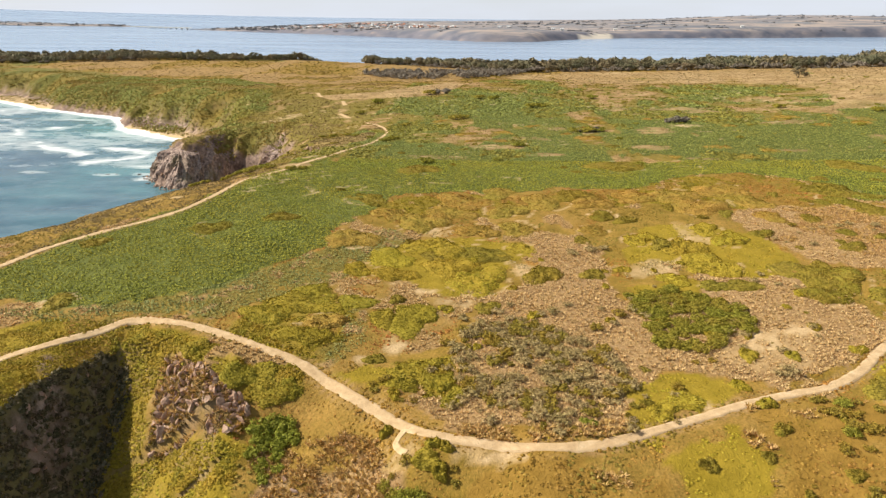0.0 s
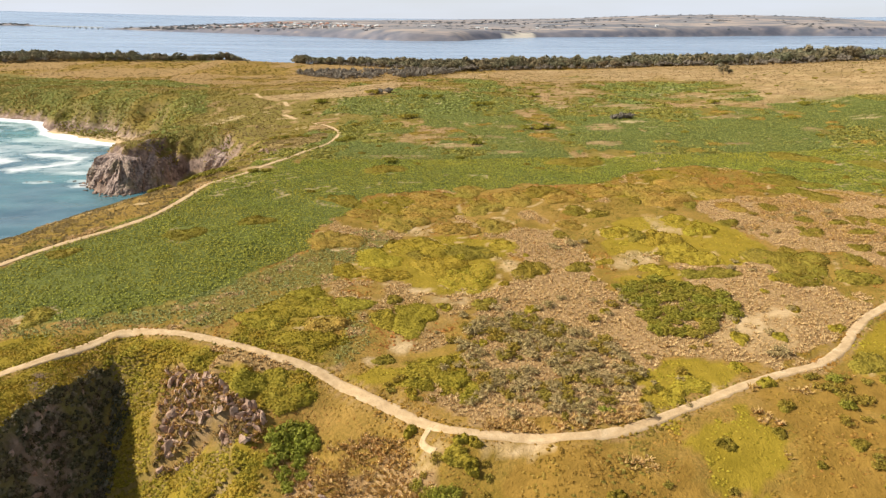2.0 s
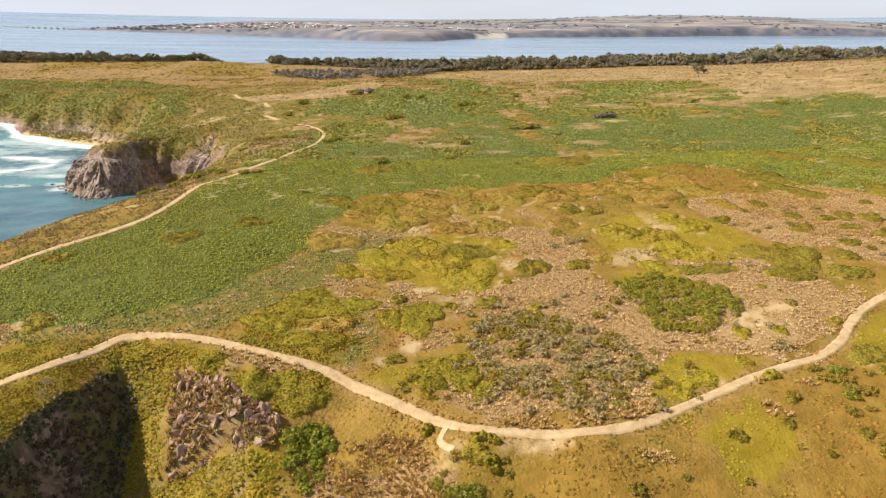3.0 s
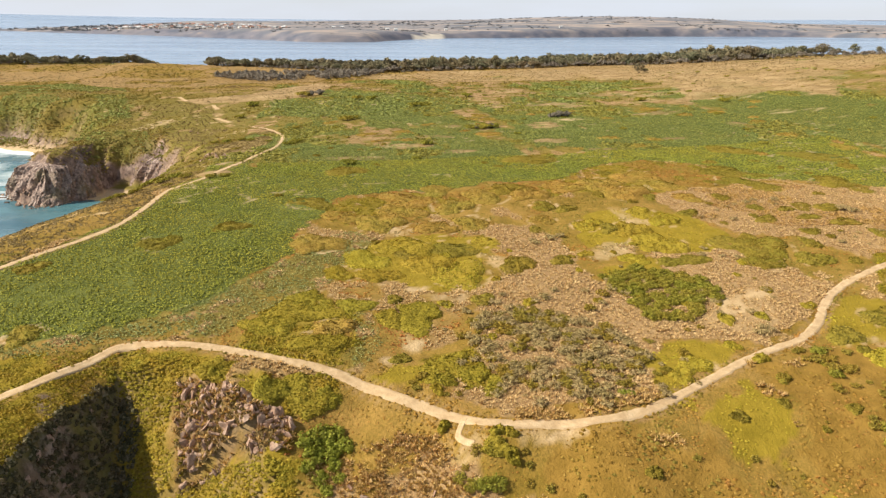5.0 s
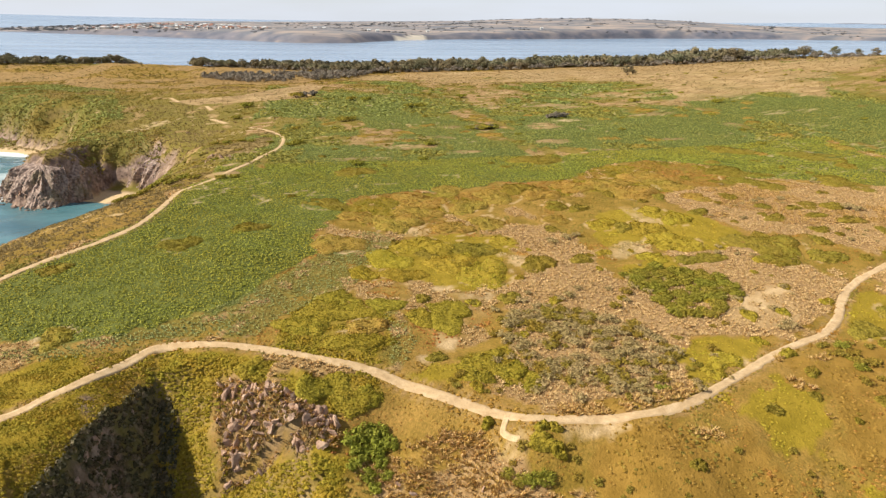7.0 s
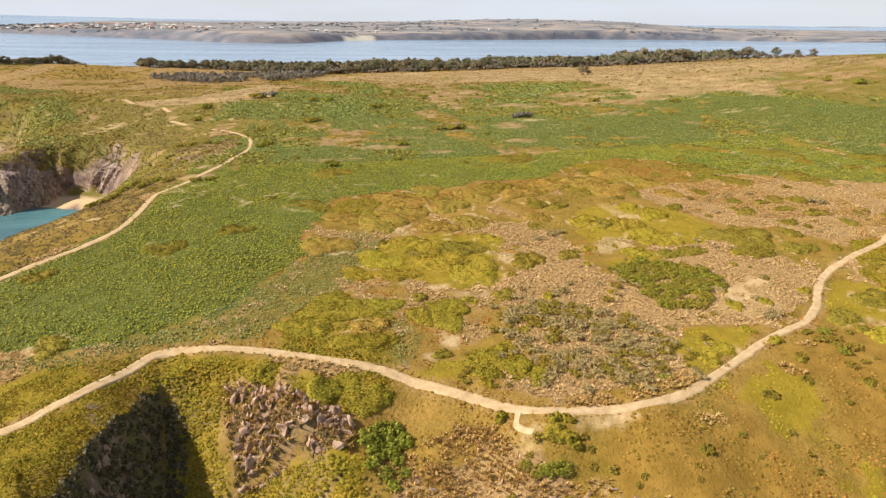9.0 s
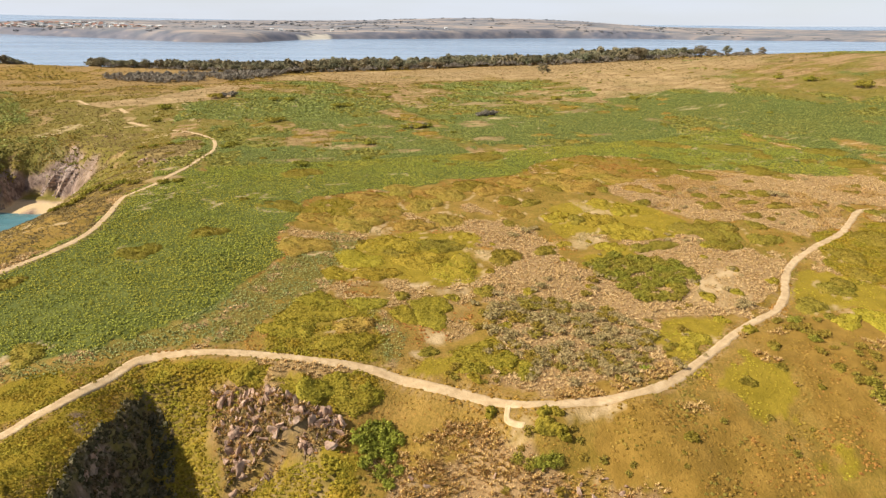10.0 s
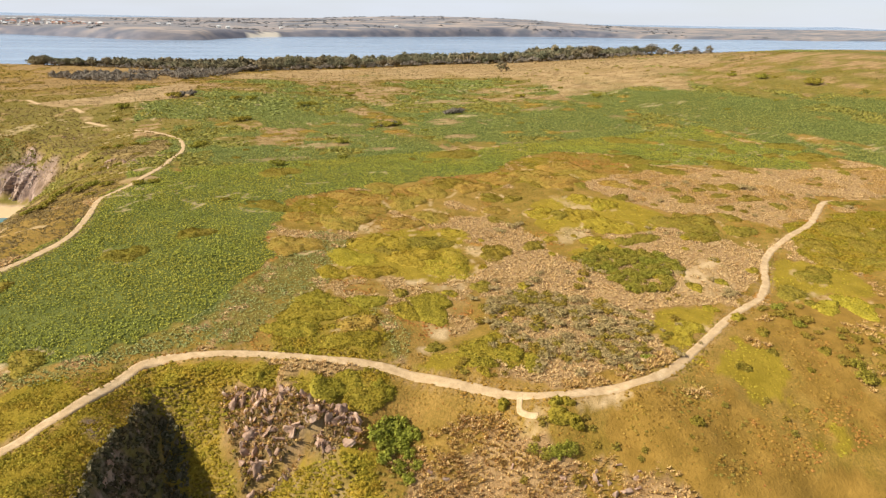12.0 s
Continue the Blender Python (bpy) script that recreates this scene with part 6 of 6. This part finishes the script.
def far_height(x, y):
    d = edge_distance(SHORE_MAIN, x, y) + 18 * rough(x, y, 120, 4)
    top = 9 - 3 * np.clip((x - 1900) / 900, 0, 1)
    for hx, hy, r, up in FAR_HILLS:
        top = top + up * np.exp(-((x - hx) ** 2 + (y - hy) ** 2) / (2 * r * r))
    top = top + 3 * rough(x, y, 150, 6)
    low = np.clip((-x - 300) / 500, 0, 1)
    top = top * (1 - 0.62 * low)
    lift = np.clip((np.hypot(x, y) - 3000) / 1900, 0, 1.6) ** 1.5 * 46
    return np.where(d > 0, top * (1 - (1 - np.clip(d / 55, 0, 1)) ** 2) + lift, -6 + lift)


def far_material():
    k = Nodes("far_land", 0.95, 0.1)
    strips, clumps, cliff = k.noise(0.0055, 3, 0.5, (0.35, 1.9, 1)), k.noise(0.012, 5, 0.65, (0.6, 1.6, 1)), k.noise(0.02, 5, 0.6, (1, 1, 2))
    # distance haze is put into these base colours: greyed, bluish fields and cliffs
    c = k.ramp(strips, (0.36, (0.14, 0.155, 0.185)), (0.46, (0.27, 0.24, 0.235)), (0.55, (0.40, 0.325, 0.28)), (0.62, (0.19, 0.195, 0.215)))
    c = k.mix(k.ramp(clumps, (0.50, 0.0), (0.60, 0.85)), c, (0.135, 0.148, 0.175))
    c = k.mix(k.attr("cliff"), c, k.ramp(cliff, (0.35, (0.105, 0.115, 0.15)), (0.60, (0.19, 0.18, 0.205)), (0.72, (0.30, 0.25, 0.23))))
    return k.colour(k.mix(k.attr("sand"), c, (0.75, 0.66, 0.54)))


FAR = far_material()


def far_land():
    x, y, faces = sheet(np.arange(-1350, 4700, 22.0), np.array(list(np.arange(1850, 3000, 14.0)) + list(np.arange(3000, 4500, 40.0))))
    z = far_height(x, y)
    d = edge_distance(SHORE_MAIN, x, y)
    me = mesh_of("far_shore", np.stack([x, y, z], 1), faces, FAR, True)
    spread(me, "cliff", np.clip(1 - (d - 25 - 60 * rough(x, y, 160, 9)) / 40, 0, 1) * np.clip(0.85 + 1.2 * rough(x, y, 220, 8), 0.1, 1))
    spread(me, "sand", (d < 22) * ((x > 375) & (x < 500)) * 1.0)
    tagged(new("far_shore", me), "distant brown farmland with low cliffs across the bay", "backdrop", kind="structure")
    x, y, faces = sheet(np.arange(-3650, -1480, 20.0), np.arange(2990, 3520, 14.0))
    d = edge_distance(SHORE_SPIT, x, y) + 10 * rough(x, y, 80, 2)
    lift = np.clip((np.hypot(x, y) - 3000) / 1900, 0, 1.6) ** 1.5 * 46
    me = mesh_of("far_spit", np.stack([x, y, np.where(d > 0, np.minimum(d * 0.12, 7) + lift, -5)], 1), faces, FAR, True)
    spread(me, "cliff", 0 * x)
    spread(me, "sand", 0 * x)
    tagged(new("far_spit", me), "low wooded spit on the far side of the bay", "backdrop", kind="structure")


def far_copses():
    """Trees and hedges on the far shore."""
    rng = np.random.default_rng(21)
    protos = [leaves(20, 9, 7, 4, 4.5, rng, 0, 0.25) for _ in range(5)]
    x, y = rng.uniform(-1200, 3000, 9000), rng.uniform(2080, 3900, 9000)
    d = edge_distance(SHORE_MAIN, x, y)
    keep = (d > 25) & ((rough(x, y, 130, 12) > 0.34) | (np.abs(rough(x * 0.5, y, 190, 13)) < 0.03) | ((x < -560) & (d < 260) & (rng.uniform(0, 1, 9000) < 0.8)))
    sx, sy = rng.uniform(-3600, -1500, 1500), rng.uniform(3020, 3400, 1500)
    ok = edge_distance(SHORE_SPIT, sx, sy) > 12
    x, y = np.concatenate([x[keep], sx[ok]]), np.concatenate([y[keep], sy[ok]])
    z = np.where(x > -1350, far_height(x, y), 5 + np.clip((np.hypot(x, y) - 3000) / 1900, 0, 1.6) ** 1.5 * 46)
    vs, fs, base = [], [], 0
    for i in range(len(x)):
        v, f = protos[i % 5]
        vs.append(v * (1, 1, rng.uniform(0.6, 1.2)) * rng.uniform(0.5, 1.1) + (x[i], y[i], z[i] - 1))
        fs.append(f + base)
        base += len(v)
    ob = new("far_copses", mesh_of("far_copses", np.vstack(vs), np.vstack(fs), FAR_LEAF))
    tagged(ob, "dark copses and hedges on the far shore", "woods", kind="stuff")


# leaf tones greyed and blued, so the distance haze sits in the colour
FAR_LEAF = leafy("hazed_far_leaf", (0.095, 0.108, 0.118), (0.13, 0.143, 0.15), (0.175, 0.182, 0.185), (1.1, 1.0, 1.0), 0.01)


def plain(name, colour, rough_=0.7):
    k = Nodes(name, rough_, 0.3)
    n = k.noise(0.8, 3)
    return k.colour(k.mix(k.ramp(n, (0.35, 0.0), (0.7, 0.35)), colour, tuple(v * 0.75 for v in colour)))


WALLS = [plain("white_plaster", (0.80, 0.78, 0.74)), plain("cream_brick", (0.62, 0.52, 0.42))]
ROOFS = [plain("pale_roof", (0.62, 0.62, 0.62)), plain("red_tile_roof", (0.36, 0.17, 0.12)), plain("grey_roof", (0.28, 0.28, 0.30))]
PANE = Nodes("window_glass", 0.15, 0.5).colour((0.05, 0.06, 0.08))
CONCRETE = plain("concrete", (0.50, 0.49, 0.47))


def box_mesh(name, x0, x1, y0, y1, z0, z1, material):
    v = [(x, y, z) for z in (z0, z1) for y in (y0, y1) for x in (x0, x1)]
    return mesh_of(name, v, [(0, 2, 3, 1), (4, 5, 7, 6), (0, 1, 5, 4), (2, 6, 7, 3), (0, 4, 6, 2), (1, 3, 7, 5)], material)


def house_proto(wall, roof, w, d, h):
    """A plain house with a pitched roof that stands out over its walls, and windows to the bay."""
    ob = new("house")
    part("wall", box_mesh("wall", -w / 2, w / 2, -d / 2, d / 2, -3, h, wall), ob)
    e, g = 0.6, 0.38 * d
    v = [(-w / 2 - e, -d / 2 - e, h), (w / 2 + e, -d / 2 - e, h), (w / 2 + e, d / 2 + e, h), (-w / 2 - e, d / 2 + e, h), (-w / 2 - e, 0, h + g), (w / 2 + e, 0, h + g)]
    me = bpy.data.meshes.new("roof")
    me.from_pydata(v, [], [(0, 1, 5, 4), (2, 3, 4, 5), (0, 4, 3), (1, 2, 5), (3, 2, 1, 0)])
    me.materials.append(roof)
    part("roof", me, ob)
    for x in (-w * 0.28, w * 0.28):
        window = part("window", box_mesh("window", x - 1.3, x + 1.3, -d / 2 - 0.06, -d / 2 + 0.05, h * 0.35, h * 0.8, PANE), ob)
        part("sill", box_mesh("sill", x - 1.5, x + 1.5, -d / 2 - 0.25, -d / 2 + 0.05, h * 0.35 - 0.15, h * 0.35, CONCRETE), window)
    return tagged(ob, "small pale house with a pitched roof in the far town", "house", "houses of the far town")


def town():
    rng = np.random.default_rng(5)
    protos = [house_proto(WALLS[k % 2], ROOFS[k % 3], 13 + 2 * (k % 3), 9 + k % 2, 5 + 2.5 * (k % 2)) for k in range(6)]
    places = []
    while len(places) < 190:
        x, y = rng.uniform(-900, -40), rng.uniform(2330, 3050)
        if edge_distance(SHORE_MAIN, np.array(x), np.array(y)) > 45 and (x + 420) ** 2 / 1.6e5 + (y - 2760) ** 2 / 0.75e5 < 1:
            z = float(far_height(np.array(x), np.array(y)))
            s = rng.uniform(0.5, 0.85)
            places.append((int(rng.integers(6)), Matrix.Translation((x, y, z)) @ Matrix.Rotation(rng.uniform(-0.5, 0.5), 4, "Z") @ Matrix.Diagonal((s, s, s, 1))))
    for x, y in ((1060, 2790), (300, 2450), (330, 2455), (150, 2480), (120, 2490), (560, 2700)):
        z = float(far_height(np.array(x), np.array(y)))
        places.append((0, Matrix.Translation((x, y, z)) @ Matrix.Diagonal((0.9, 0.9, 0.9, 1))))
    settle_first(protos, places)


def bridge():
    """The road bridge from the spit to the town."""
    a, b = Vector((-1520, 3255, 0)), Vector((-1170, 3030, 0))
    way = b - a
    ob = new("road_bridge")
    ob.matrix_basis = Matrix.Translation(a) @ Matrix.Rotation(math.atan2(way.y, way.x), 4, "Z")
    n = way.length
    part("deck", box_mesh("deck", -10, n + 10, -5, 5, 8.2, 10.2, CONCRETE), ob)
    for y in (-5.2, 5.0):
        part("parapet", box_mesh("parapet", -10, n + 10, y, y + 0.25, 10.2, 11.4, CONCRETE), ob)
    pier = box_mesh("pier", -1.6, 1.6, -4, 4, -4, 8.2, CONCRETE)
    for k in range(11):
        part("pier", pier, ob).location.x = (k + 0.5) * n / 11
    tagged(ob, "long low concrete road bridge over the narrows", "bridge")


far_land()
far_copses()
town()
bridge()
